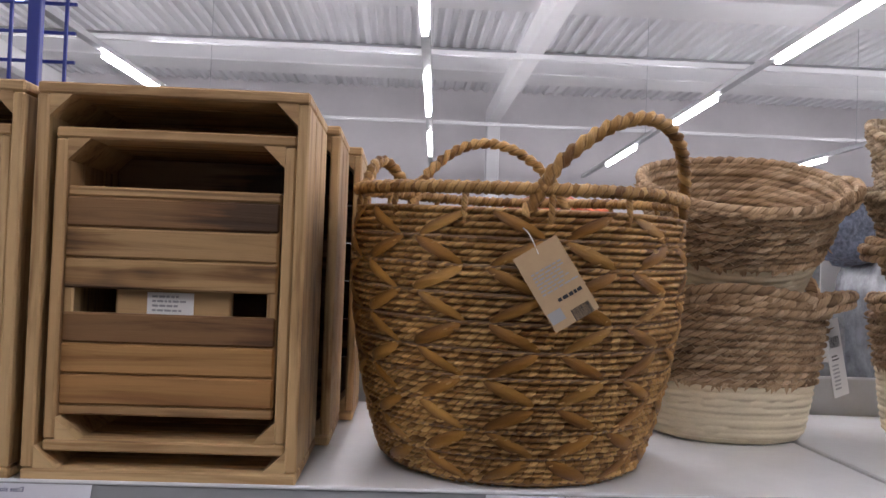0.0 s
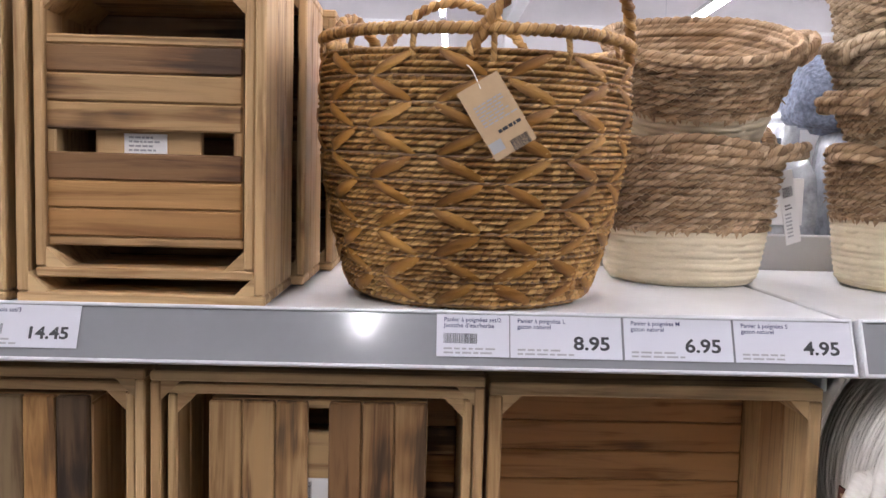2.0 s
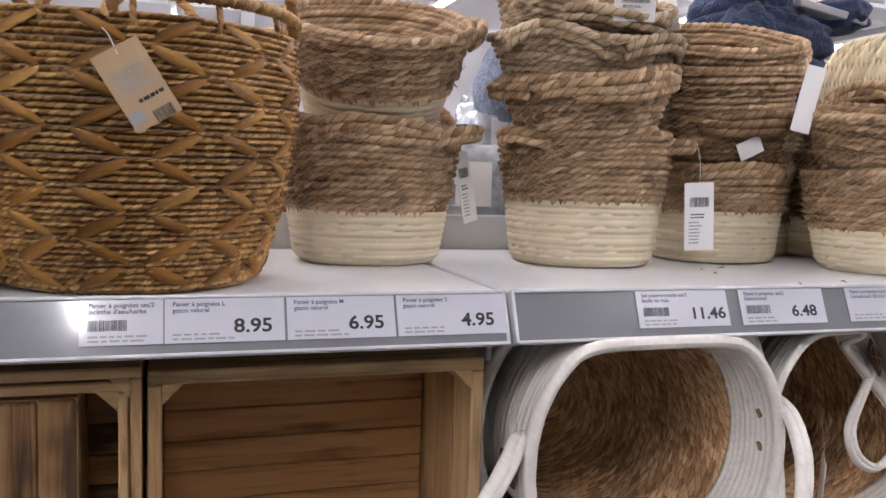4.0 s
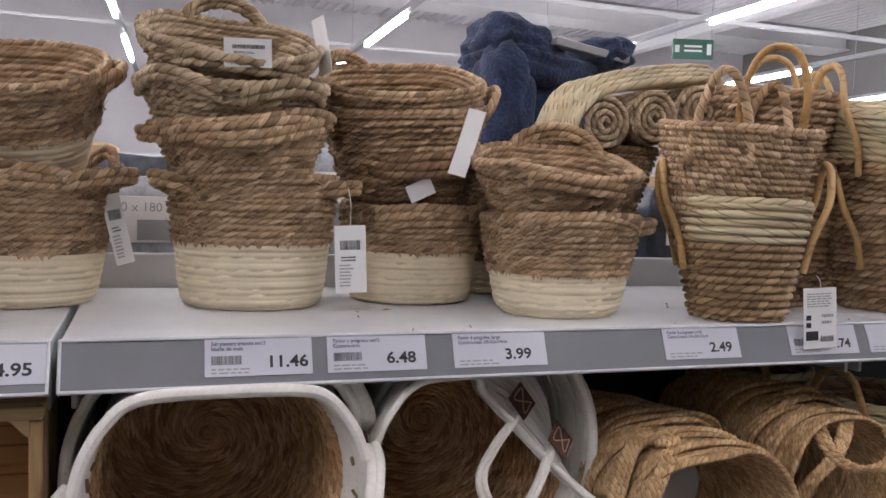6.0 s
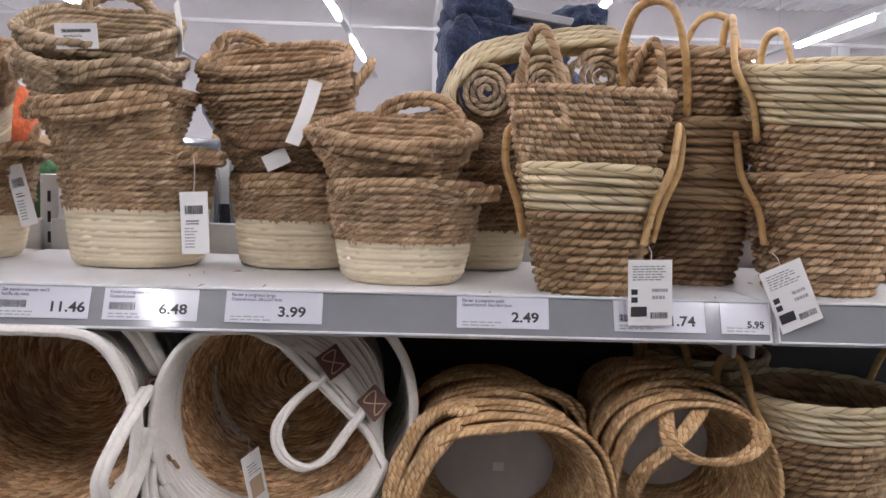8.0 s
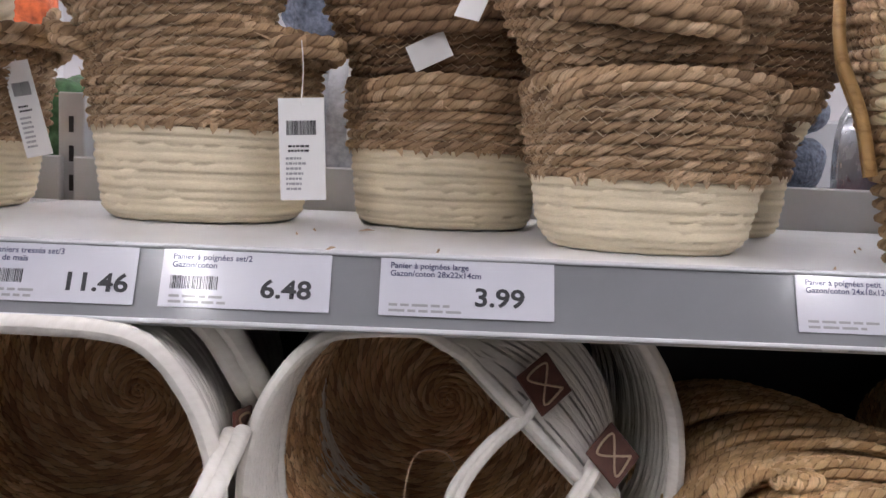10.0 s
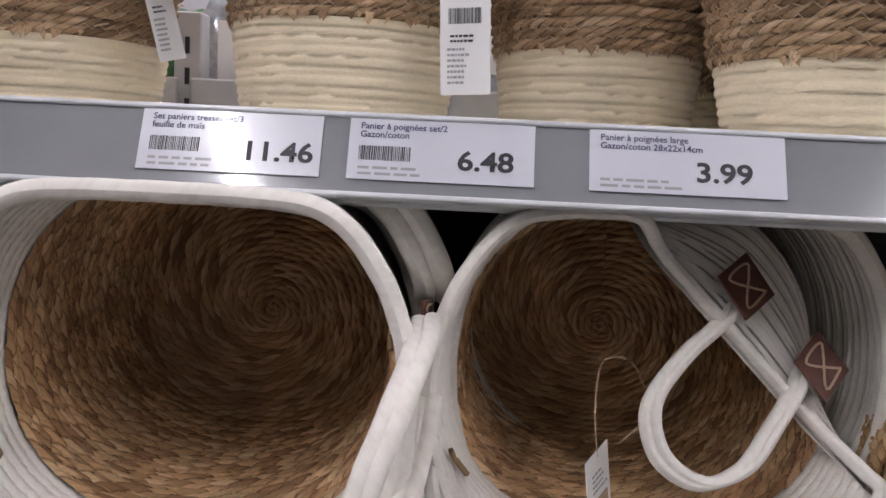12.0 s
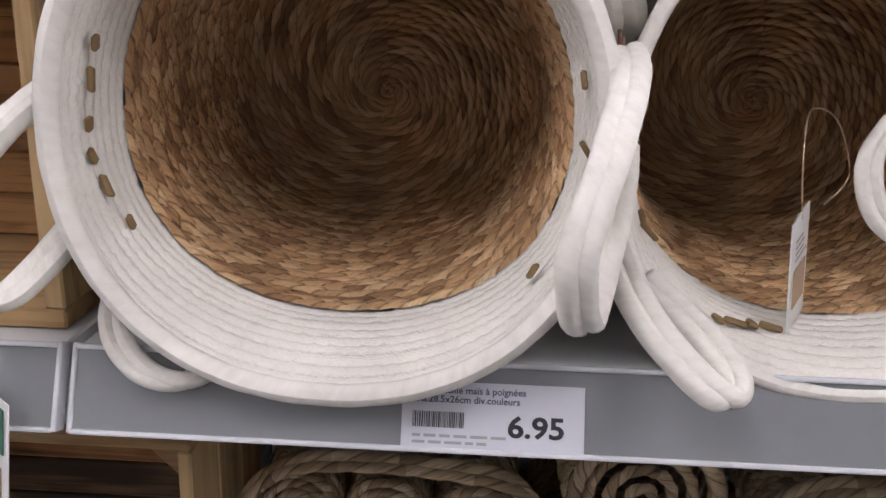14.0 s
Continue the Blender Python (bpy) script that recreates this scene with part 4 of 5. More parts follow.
# fourth stack
basket(pose(0.574, 0.14, TOP, 0, 0, 0), LB, GS, (0.075, 0.074, 0.1, 0.088), 0.124, 0.053, 131, wave=0.004, handles=((-14, 54, -0.004, 0.022, 0.0068), (262, 90, -0.002, 0.002, 0.0055)))
basket(hung(0.559, 0.122, 0.191, 0.0, 0.235, 0.11), "oval sea-grass basket stacked on top, arched handle", GS, (0.062, 0.056, 0.109, 0.093), 0.11, 0.0, 132, wave=0.006, flare=1.5, handles=((70, 78, 0.03, 0.0, 0.0075), (262, 66, -0.004, 0.001, 0.0075)))
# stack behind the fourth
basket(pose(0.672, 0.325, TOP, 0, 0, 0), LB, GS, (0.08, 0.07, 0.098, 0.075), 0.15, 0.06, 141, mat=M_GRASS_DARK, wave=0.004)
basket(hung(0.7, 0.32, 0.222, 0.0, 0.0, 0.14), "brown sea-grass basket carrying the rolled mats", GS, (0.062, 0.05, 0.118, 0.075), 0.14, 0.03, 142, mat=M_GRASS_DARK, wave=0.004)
basket(pose(0.565, 0.365, TOP, 0, 0, 20), "pale braided basket behind the stacks", GS, (0.045, 0.045, 0.058, 0.05), 0.2, 0.05, 143, mat=M_GRASS_PALE, wave=0.006)


# planters with bent-wood handles
def wood_handle(e, mid, r_low, r_top, z_low, z_top, rise, half=0.045, out=0.02):
    th = radians(mid)
    c, s = math.cos(th), math.sin(th)
    tx, ty = -s, c
    path = []
    for u, zz, rr in ((-1, z_low, r_low + 0.004), (-1.0, (z_low + z_top) / 2, r_low + 0.014), (-0.97, z_top, r_top + out * 0.8), (-0.6, z_top + rise * 0.78, r_top + out), (0, z_top + rise, r_top + out * 0.9), (0.6, z_top + rise * 0.78, r_top + out), (0.97, z_top, r_top + out * 0.8), (1.0, (z_low + z_top) / 2, r_low + 0.014), (1, z_low, r_low + 0.004)):
        path.append((c * rr + tx * u * half, s * rr + ty * u * half, zz))
    return child("handle", rope_mesh(path, 0.0044, 10.0, 1, 0.0, nc=10, flat=1.35), M_BENT, e, label="bent light-wood handle")


def planter(m, label, rb, rt, h, split, seed, mids=(0, 180), low=None, up=None, rise=0.05, half=0.04, group="rush planters with wooden handles"):
    e = thing("planter_basket", m, label, "planter basket", group)

    def R(z):
        return rb + (rt - rb) * (z / h) ** 0.9

    lo, hi = low or M_RUSH, up or M_RUSH_CREAM
    d = rim_wave(seed, 0.002, h)
    zs = np.linspace(0.004, split, 6)
    child("lower_wall", coil([(0.02, 0.003), (rb - 0.004, 0.003)] + [(R(z), z) for z in zs], 0.0102, 0.0145, 0.0048, 0.0044, seed, 260, 4, (1, 1, 2.3), -0.9, d, 0.0014), lo, e, label="thick twisted rush rows")
    if split < h - 0.005:
        child("upper_wall", coil([(R(z), z) for z in np.linspace(split, h, 5)], 0.0102, 0.05, 0.0058, 0.0006, seed + 1, 150, 5, (1, 1, 2.3), 0.8, d, 0.001), hi, e, label="pale rush rows")
    child("lining", coil([(R(z) - 0.011, z) for z in np.linspace(h, 0.012, 6)] + [(0.015, 0.012)], 0.0125, 0.024, 0.004, 0.002, seed + 2, 70, 3, (1, 1, 2.3)), lo, e)
    child("rim", rope_mesh(ring_path(rt - 0.004, rt - 0.004, h, d, 40, 2.3), 0.0058, 0.03, 2, 0.15, closed=True), hi if split < h - 0.005 else lo, e)
    for mid in mids:
        wood_handle(e, mid, R(h * 0.42) , rt, h * 0.42, h, rise, half)
    return e


planter(pose(0.8, 0.075, TOP, 0, 0, -22), "straw rush planter with cream top rows and wooden handles", 0.056, 0.083, 0.149, 0.098, 201, (-4, 176), half=0.03)
ins = basket(hung(0.796, 0.08, 0.243, -0.01, 0.09, 0.165), "brown knotted sea-grass basket set inside a planter, rope handles", GS, (0.062, 0.06, 0.098, 0.086), 0.165, 0.0, 151, mat=M_GRASS, wave=0.002, strand=0.011, pitch=0.0085, p=2.4, skew=0.5)
for mid in (222, 32):
    child("handle", rope_mesh(arch_path(0.095, 0.083, 0.163, None, mid, 48, 0.068, 0.0, 9, 2.4, 0.045), 0.0055, 0.012, 2, 0.2, nc=10), M_GRASS, ins, label="braided rope handle")
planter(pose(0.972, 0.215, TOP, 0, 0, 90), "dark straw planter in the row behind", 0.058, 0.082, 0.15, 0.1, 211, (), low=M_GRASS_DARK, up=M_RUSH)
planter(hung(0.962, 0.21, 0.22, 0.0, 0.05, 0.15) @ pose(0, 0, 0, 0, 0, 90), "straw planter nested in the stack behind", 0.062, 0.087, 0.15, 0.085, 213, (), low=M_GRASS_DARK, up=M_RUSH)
planter(hung(0.946, 0.2, 0.312, 0.0, 0.12, 0.14) @ pose(0, 0, 0, 0, 0, 90), "brown rush planter topping the stack, arched wooden handles", 0.064, 0.09, 0.14, 0.14, 212, (142, -38), low=M_GRASS, rise=0.058, half=0.042)
planter(pose(1.117, 0.13, TOP, 0, 0, 12), "brown rush planter with bent-wood handles", 0.062, 0.1, 0.146, 0.146, 221, (162, -18), low=M_GRASS, rise=0.055)
planter(hung(1.11, 0.11, 0.282, 0.0, 0.12, 0.152) @ pose(0, 0, 0, 0, 0, 12), "rush planter with cream rim rows stacked on another", 0.072, 0.113, 0.152, 0.085, 222, (160, -20), low=M_GRASS, rise=0.06)
planter(pose(1.26, 0.33, TOP, 0, 0, 30), "rush planter in the row behind", 0.08, 0.11, 0.16, 0.16, 231, ())
planter(pose(1.25, 0.33, TOP + 0.15, 0, 0, 30), "cream-topped rush planter in the row behind", 0.085, 0.115, 0.165, 0.1, 232, (160, -20))
planter(pose(1.125, 0.13, MID, 0, 0, 30), "straw planter with cream top rows on the middle shelf", 0.075, 0.112, 0.15, 0.105, 241, (165, -15), rise=0.05)
planter(pose(1.04, 0.33, MID, 0, 0, 60), "straw planter at the back of the middle shelf", 0.07, 0.1, 0.16, 0.11, 242, (165, -15))


# rolled baskets in a cream wrap
def spiral_roll(e, x, y, z, r, length, mat):
    pts = []
    for i in range(44):
        a = i * 0.5
        q = 0.004 + (r - 0.006) * i / 43
        pts.append((x + q * math.cos(a), y, z + q * math.sin(a)))
    child("roll", coil([(r, 0), (r, length)], 0.008, 0.014, 0.002, 0.0018, int(x * 1000), 44, 2), mat, e, pose(x, y + length, z, 90, 0, 0), label="rolled braided mat")
    child("roll_spiral", rope_mesh(pts, 0.0042, 0.012, 2, 0.18, nc=8), mat, e)


def roll_bundle(m, label, mat, wrap, n=3, bands=4, deep=4):
    e = thing("rolled_mats", m, label, "rolled mats", "bundles of rolled mats")
    for i in range(n):
        spiral_roll(e, -0.08 + i * 0.081, 0, 0.04, 0.0395, 0.12, mat)
    for k in range(bands):
        o = 0.0062 * k
        pts = [(-0.128 - o * 0.4, 0.0, 0.022), (-0.124 - o * 0.5, 0.0, 0.05), (-0.085 - o * 0.3, 0, 0.08 + o), (-0.02, 0, 0.09 + o), (0.05, 0, 0.09 + o), (0.105, 0, 0.084 + o), (0.13 + o * 0.3, 0, 0.068)]
        for yy in [0.03 * q for q in range(deep)]:
            child("wrap_cord", rope_mesh([(a, b + yy + 0.004 * k, c) for a, b, c in pts], 0.0056, 0.03, 2, 0.12, nc=8), wrap, e)
    return e


roll_bundle(pose(0.768, 0.225, TOP + 0.226, 0, -9, 0), "rolled jute mats bundled under an arched cream rush band", M_GRASS_PALE, M_RUSH_CREAM)


# ---- middle shelf: white cotton and corn-leaf baskets lying on their sides ----
FOLDED = []


def white_basket(m, label, r, depth, seed, squash=None, marks=(), inside=True, rim=0.0062):
    e = thing("cotton_basket", m, label, "basket", "white cotton baskets on their sides")
    rb = r * 0.87

    def R(z):
        return rb + (r - rb) * (z / depth) ** 2.2

    band = depth - 0.062
    sq_in = squash.inner if squash in FOLDED else squash
    child("outer_wall", coil([(R(z) , z) for z in np.linspace(0.0, depth, 10)], 0.0072, 0.012, 0.0009, 0.0003, seed, 120, 3, (1, 1, 2.15), 0.5, squash, 0.0004), M_WHITE, e, label="white cotton cord wall")
    if inside:
        child("inner_band", coil([(R(z) - 0.006, z) for z in np.linspace(depth, band, 6)], 0.0072, 0.009, 0.0022, 0.0011, seed + 1, 300, 5, (1, 1, 2.15), 0.5, sq_in, 0.0004), M_WHITE, e, label="white cotton cord rows inside the mouth")
        child("inner_weave", coil([(R(z) - 0.0075, z) for z in np.linspace(band, 0.02, 8)] + [(rb - 0.02, 0.008), (0.0006, 0.006)], 0.0056, 0.0145, 0.0032, 0.0022, seed + 2, 400, 4, (1, 1, 2.15), -0.9, sq_in, 0.0016), M_CORN, e, label="coiled corn-leaf inside")
    child("rim", rope_mesh(ring_path(r - 0.003, r - 0.003, depth, squash, 60, 2.15), rim, 0.03, 1, 0.03, closed=True, nc=10), M_WHITE, e, label="thick cotton cord rim")
    for a, rows in marks:
        for k, (dz, s) in enumerate(rows):
            th = radians(a) + s
            z = depth - dz
            rr = R(z) - 0.0095
            X, Y, Z = np.array([rr * math.cos(th)]), np.array([rr * math.sin(th)]), np.array([z])
            if squash:
                X, Y, Z = squash(X, Y, Z)
            q = box("twine_stitch", (0.009 + 0.004 * (k % 2), 0.003, 0.005), (X[0], Y[0], Z[0]), M_TWINE, e, rot=(0, 30 - 50 * (k % 2), a + 90 + 25 * (k % 2)), bev=0.001)
    return e


def strap(e, pts, wdt=0.0072, label="white cotton cord handle"):
    """Two cotton cords stitched side by side."""
    h = child("handle", rope_mesh(pts, wdt, 0.03, 1, 0.02, nc=12, flat=0.85), M_WHITE, e, label=label)
    off = [(x + wdt * 1.3, y + 0.002, z) for x, y, z in pts]
    child("cord", rope_mesh(off, wdt * 0.95, 0.03, 1, 0.02, nc=12, flat=0.85), M_WHITE, h)
    seam = [(x + wdt * 0.65, y - wdt * 0.62, z) for x, y, z in pts]
    child("seam", rope_mesh(seam, 0.0009, 0.006, 2, 0.3, nc=6), M_INK_GREY, h)


def patch(e, at, normal, spin, s=0.015):
    q = Vector(normal).to_track_quat("-Y", "Z").to_matrix().to_4x4()
    p = child("leather_patch", box_mesh(2 * s, 0.002, 2 * s, 0.0008, M_LEATHER), None, e, Matrix.Translation(at) @ q @ pose(0, 0, 0, 0, spin, 0), "brown leather diamond patch")
    k = s * 0.62
    child("stitching", rope_mesh([(-k, -0.0018, -k), (k, -0.0018, k), (k, -0.0018, -k), (-k, -0.0018, k), (-k, -0.0018, -k)], 0.0009, 0.004, 2, 0.2, nc=5, ns=60), M_THREAD, p)


def flat_top(limit, depth, soft=0.02, lower=0.87):
    """Pressed flat above by the shelf, and below by the board it lies on, but for the mouth that hangs over the edge."""
    def f(X, Y, Z):
        over = Y > limit - soft
        Y2 = np.where(over, limit - soft + soft * np.tanh((Y - limit + soft) / soft), Y)
        k = np.clip((Z - depth + 0.06) / 0.06, 0, 1) ** 2.5
        Y2 = np.where(Y2 < 0, Y2 * (lower + (0.97 - lower) * k), Y2)
        return X, Y2, Z
    return f


def fold_in(nx, ny, dist, depth, crease=0.14, inward=0.007):
    """One side of the mouth folded inwards and back: above the crease the wall slopes in to a straight chord."""
    ft = flat_top(0.113, depth)

    def f(X, Y, Z):
        X, Y, Z = ft(X, Y, Z)
        s = np.clip((Z - crease) / (depth - crease), 0, 1)
        o = np.clip(X * nx + Y * ny - dist, 0, None)
        k = np.clip(o / 0.045, 0, 1)
        k = k * k * (3 - 2 * k)
        return X - nx * o * s, Y - ny * o * s, Z - k * s * (depth - crease) * 0.5
    if inward:
        f.inner = fold_in(nx, ny, dist - inward, depth, crease, 0)
        FOLDED.append(f)
    return f


MK = ((160, ((0.022, 0.0), (0.024, 0.15), (0.023, 0.33))), (187, ((0.022, 0.0), (0.026, 0.15), (0.03, 0.35))), (-35, ((0.02, 0.0),)), (8, ((0.016, 0.12), (0.017, -0.16))))
w1 = white_basket(pose(0.152, 0.235, 1.142, 90, 0, 0), "white cotton-cord basket lying with its brown corn-leaf inside showing", 0.139, 0.262, 301, flat_top(0.113, 0.262), MK)
w2 = white_basket(pose(0.432, 0.245, 1.142, 90, 0, 0), "white cotton-cord basket with a pressed-in side and leather patches", 0.138, 0.245, 311, fold_in(0.71, 0.704, 0.064, 0.245), ((235, ((0.014, 0.0), (0.02, 0.1), (0.026, 0.2), (0.03, 0.3))), (200, ((0.014, 0.0), (0.02, 0.1)))), rim=0.0044)
for x, y in ((0.146, 0.292), (0.45, 0.285)):
    white_basket(pose(x, y, 1.146, 90, 0, 0), "white cotton basket nested behind another on the shelf", 0.146, 0.22, 321, flat_top(0.108, 0.22, 0.02, 0.84), inside=False)
# loose straps, in the basket's own axes: x along the shelf, y up, z out of the mouth
strap(w1, [(0.139, 0.045, 0.243), (0.137, 0.034, 0.272), (0.126, 0.004, 0.304), (0.114, -0.032, 0.32), (0.116, -0.06, 0.312), (0.122, -0.075, 0.295), (0.127, -0.07, 0.278), (0.134, -0.046, 0.262), (0.139, -0.02, 0.25), (0.141, -0.002, 0.236)], 0.0058)
strap(w1, [(0.1, 0.118, 0.21), (0.122, 0.098, 0.215), (0.138, 0.065, 0.205), (0.138, 0.05, 0.18)], 0.009)
strap(w1, [(-0.14, 0.025, 0.24), (-0.165, 0.0, 0.262), (-0.19, -0.035, 0.272), (-0.195, -0.075, 0.272), (-0.17, -0.085, 0.268), (-0.14, -0.052, 0.245)])
strap(w1, [(-0.125, -0.07, 0.2), (-0.128, -0.105, 0.235), (-0.11, -0.128, 0.25), (-0.085, -0.135, 0.25), (-0.07, -0.13, 0.23)], 0.006)
strap(w2, [(0.054, 0.056, 0.175), (0.045, 0.043, 0.191), (0.018, 0.022, 0.207), (-0.002, -0.008, 0.216), (0.005, -0.038, 0.221), (0.03, -0.053, 0.222), (0.057, -0.043, 0.218), (0.078, -0.016, 0.207), (0.092, 0.0, 0.194), (0.102, 0.011, 0.18)], 0.0048)
strap(w2, [(-0.135, -0.03, 0.22), (-0.139, -0.05, 0.25), (-0.128, -0.076, 0.28), (-0.107, -0.098, 0.3), (-0.09, -0.109, 0.305), (-0.086, -0.102, 0.295), (-0.098, -0.088, 0.275), (-0.124, -0.07, 0.248)], 0.0062)
patch(w1, (0.1425, 0.04, 0.225), (1, 0.1, 0.15), 8, 0.015)
patch(w1, (0.1415, -0.035, 0.22), (1, -0.1, 0.15), 4, 0.015)
patch(w1, (-0.1415, -0.01, 0.225), (-1, 0.0, 0.15), 5, 0.015)
patch(w2, (0.0624, 0.0654, 0.1834), (0.404, 0.4, 0.82), 10, 0.0165)
patch(w2, (0.1134, 0.0169, 0.1869), (0.404, 0.4, 0.82), 4, 0.0165)
ptag = hang_tag(pose(0.402, 0.03, 1.104, 0, -16, 56), 0.03, 0.072, "clear-edged product tag with an orange print", M_CARD, 6, 0.0, printed=False)
box("print_block", (0.02, 0.0005, 0.025), (0, -0.0006, -0.045), M_THREAD, ptag, bev=0)
lines(-0.009, -0.015, 0.018, 0.004, 4, 5, -0.0006, M_INK_GREY, ptag)
child("string", rope_mesh([(0, 0, -0.004), (0.01, 0.004, 0.03), (0.035, 0.008, 0.045), (0.06, 0.0, 0.03), (0.055, -0.01, 0.0), (0.02, -0.006, -0.004)], 0.0005, 0.006, 2, 0.1, nc=5), M_THREAD, ptag)
t2 = hang_tag(pose(-0.035, -0.022, 1.0, 0, 12, -30), 0.035, 0.09, "green-headed product tag hanging below the shelf", M_CARD, 7, 0.0, printed=False)
box("print_block", (0.028, 0.0005, 0.03), (0, -0.0006, -0.02), M_GREEN, t2, bev=0)
box("print_block", (0.024, 0.0005, 0.03), (0, -0.0006, -0.06), M_THREAD, t2, bev=0)


# jute baskets with a milky liner, nested and lying down
def braid_strap(e, pts, rad=0.0042, label="flat braided jute handle"):
    """Three thin cords side by side, plaited flat."""
    h = child("handle", rope_mesh(pts, rad, 0.009, 2, 0.26, nc=8), M_JUTE, e, label=label)
    for k in (-1, 1):
        child("strand", rope_mesh([(x + k * rad * 1.25, y - rad * 0.3, z + k * rad * 0.5) for x, y, z in pts], rad, 0.009, 2, 0.26, nc=8), M_JUTE, h)


def jute_stack(x, n, hw, hh, y0, z0, seed, group, straps=()):
    rg = random.Random(seed)
    for i in range(n):
        k = 1 - 0.012 * i
        y = y0 + 0.03 * i
        dz = 0.0035 * i
        e = thing("jute_basket", pose(x + rg.uniform(-0.006, 0.006), y + 0.16, z0 + dz, 90, 0, rg.uniform(-4, 4)), "jute cord basket lying nested, milky liner inside" if i == 0 else "jute cord basket nested behind, rim showing", "basket", group)
        fy = hh / hw
        dfm = rim_wave(seed + i, 0.009, 0.16)
        child("wall", coil([(hw * 0.74 * k, 0.0), (hw * 0.95 * k, 0.1), (hw * k, 0.16)], 0.0058, 0.0085, 0.0026, 0.0026, seed + i, 260 if i < 3 else 140, 3, (1, fy, 2.3), -1.3, dfm, 0.0012), M_JUTE, e)
        child("rim", rope_mesh(ring_path(hw * k, hw * k * fy, 0.161, dfm, 40, 2.3), 0.0036, 0.008, 2, 0.24, closed=True, nc=8), M_JUTE, e, label="thin plaited jute rim")
        if i == 0:
            child("inside", coil([(hw * 0.975, 0.158), (hw * 0.66, 0.02), (hw * 0.6, 0.012)], 0.0062, 0.009, 0.0024, 0.0024, seed + 50, 220, 3, (1, fy, 2.3), -1.3, dfm), M_JUTE, e)
            child("liner", disc_mesh(hw * 0.64, 56, 1, fy, 0.02), M_LINER, e, label="milky plastic liner")
            child("care_mark", box_mesh(0.014, 0.011, 0.001, 0.0, M_CARD), None, e, pose(hw * 0.05, -hh * 0.05, 0.0215), "small white care label")
            for pts in straps:
                braid_strap(e, pts)
        else:
            braid_strap(e, arch_path(hw * k, hw * k * fy, 0.155, None, 150 - 22 * i, 44, 0.006, 0.012, 9), 0.0032)


# straps in the basket's own axes: x along the shelf, y up, z out of the mouth
jute_stack(0.697, 7, 0.119, 0.088, -0.045, 1.075, 401, "nested jute baskets", (
    [(-0.118, -0.07, 0.15), (-0.128, -0.02, 0.154), (-0.122, 0.03, 0.14), (-0.098, 0.074, 0.12), (-0.075, 0.09, 0.105), (-0.05, 0.097, 0.108), (-0.04, 0.096, 0.122), (-0.06, 0.095, 0.13)],
    [(-0.1, -0.085, 0.168), (-0.112, -0.04, 0.172), (-0.104, 0.015, 0.168), (-0.085, 0.052, 0.16), (-0.055, 0.082, 0.14)],
    [(-0.035, 0.094, 0.09), (-0.012, 0.098, 0.094), (0.03, 0.095, 0.092), (0.068, 0.082, 0.086)]))
jute_stack(0.922, 6, 0.1, 0.088, 0.0, 1.09, 421, "nested jute baskets", (
    [(-0.08, -0.02, 0.16), (-0.07, 0.015, 0.172), (-0.045, 0.04, 0.176), (-0.02, 0.065, 0.17), (0.005, 0.088, 0.15)],
    [(-0.04, 0.078, 0.15), (-0.04, 0.05, 0.176), (-0.01, 0.034, 0.19), (0.032, 0.038, 0.192), (0.062, 0.055, 0.182), (0.066, 0.07, 0.162)]))
hang_tag(pose(0.812, 0.03, 1.08, 0, 8, 20), 0.03, 0.05, "white product tag between the jute baskets", M_CARD, 33, 0.0)

# low shelf: rolled mats under arched braids, on dark baskets
SMALL = Matrix.Diagonal((0.8, 1, 0.8, 1))
for x in (0.166, 0.53, 0.76):
    roll_bundle(pose(x, 0.1, LOW + 0.1, 0, 3, 0) @ SMALL, "rolled sea-grass mats under a braided arch on the low shelf", M_GRASS_PALE, M_GRASS_PALE, bands=2, deep=1)
for x in (0.166, 0.35, 0.53, 0.76):
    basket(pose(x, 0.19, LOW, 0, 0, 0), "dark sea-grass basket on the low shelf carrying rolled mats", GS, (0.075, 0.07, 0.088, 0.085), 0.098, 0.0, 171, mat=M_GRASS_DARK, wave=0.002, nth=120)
big = thing("rolled_mat", pose(0.35, 0.1, LOW + 0.104), "thick spiral of braided sea-grass matting, rolled up", "rolled mats", "bundles of rolled mats")
spiral_roll(big, 0, 0, 0.055, 0.055, 0.15, M_GRASS_PALE)
child("outer_spiral", rope_mesh([(0.05 * math.cos(a * 0.4), -0.004, 0.055 + 0.05 * math.sin(a * 0.4)) for a in range(16)], 0.0056, 0.014, 2, 0.2, nc=8), M_GRASS_PALE, big)

# ---- paper tags on the baskets ----
hang_tag(pose(0.304, 0.152, TOP + 0.105, 0, -3, -8), 0.037, 0.08, "white barcode tag hanging on a thread", M_CARD, 12, 0.045)
hang_tag(pose(0.458, 0.145, TOP + 0.25, -6, 14, -30), 0.022, 0.085, "curled white strip tag hanging from a basket", M_CARD, 13, 0.0, 0.012, False)
hang_tag(pose(0.176, 0.1, TOP + 0.303, 8, -3, 0), 0.05, 0.03, "white barcode tag tucked in a basket rim", M_CARD, 14, 0.0)
hang_tag(pose(0.268, 0.2, TOP + 0.352, 6, -14, -60), 0.022, 0.07, "white paper tag sticking up from a basket", M_CARD, 15, 0.0, 0.006, False)
hang_tag(pose(0.398, 0.19, TOP + 0.16, 4, -26, -6), 0.034, 0.022, "white paper tag folded between two baskets", M_CARD, 16, 0.0, 0.0, False)
hang_tag(pose(0.036, 0.245, TOP + 0.132, 0, -14, 20), 0.022, 0.085, "white paper tag hanging beside a basket", M_CARD, 17, 0.02)
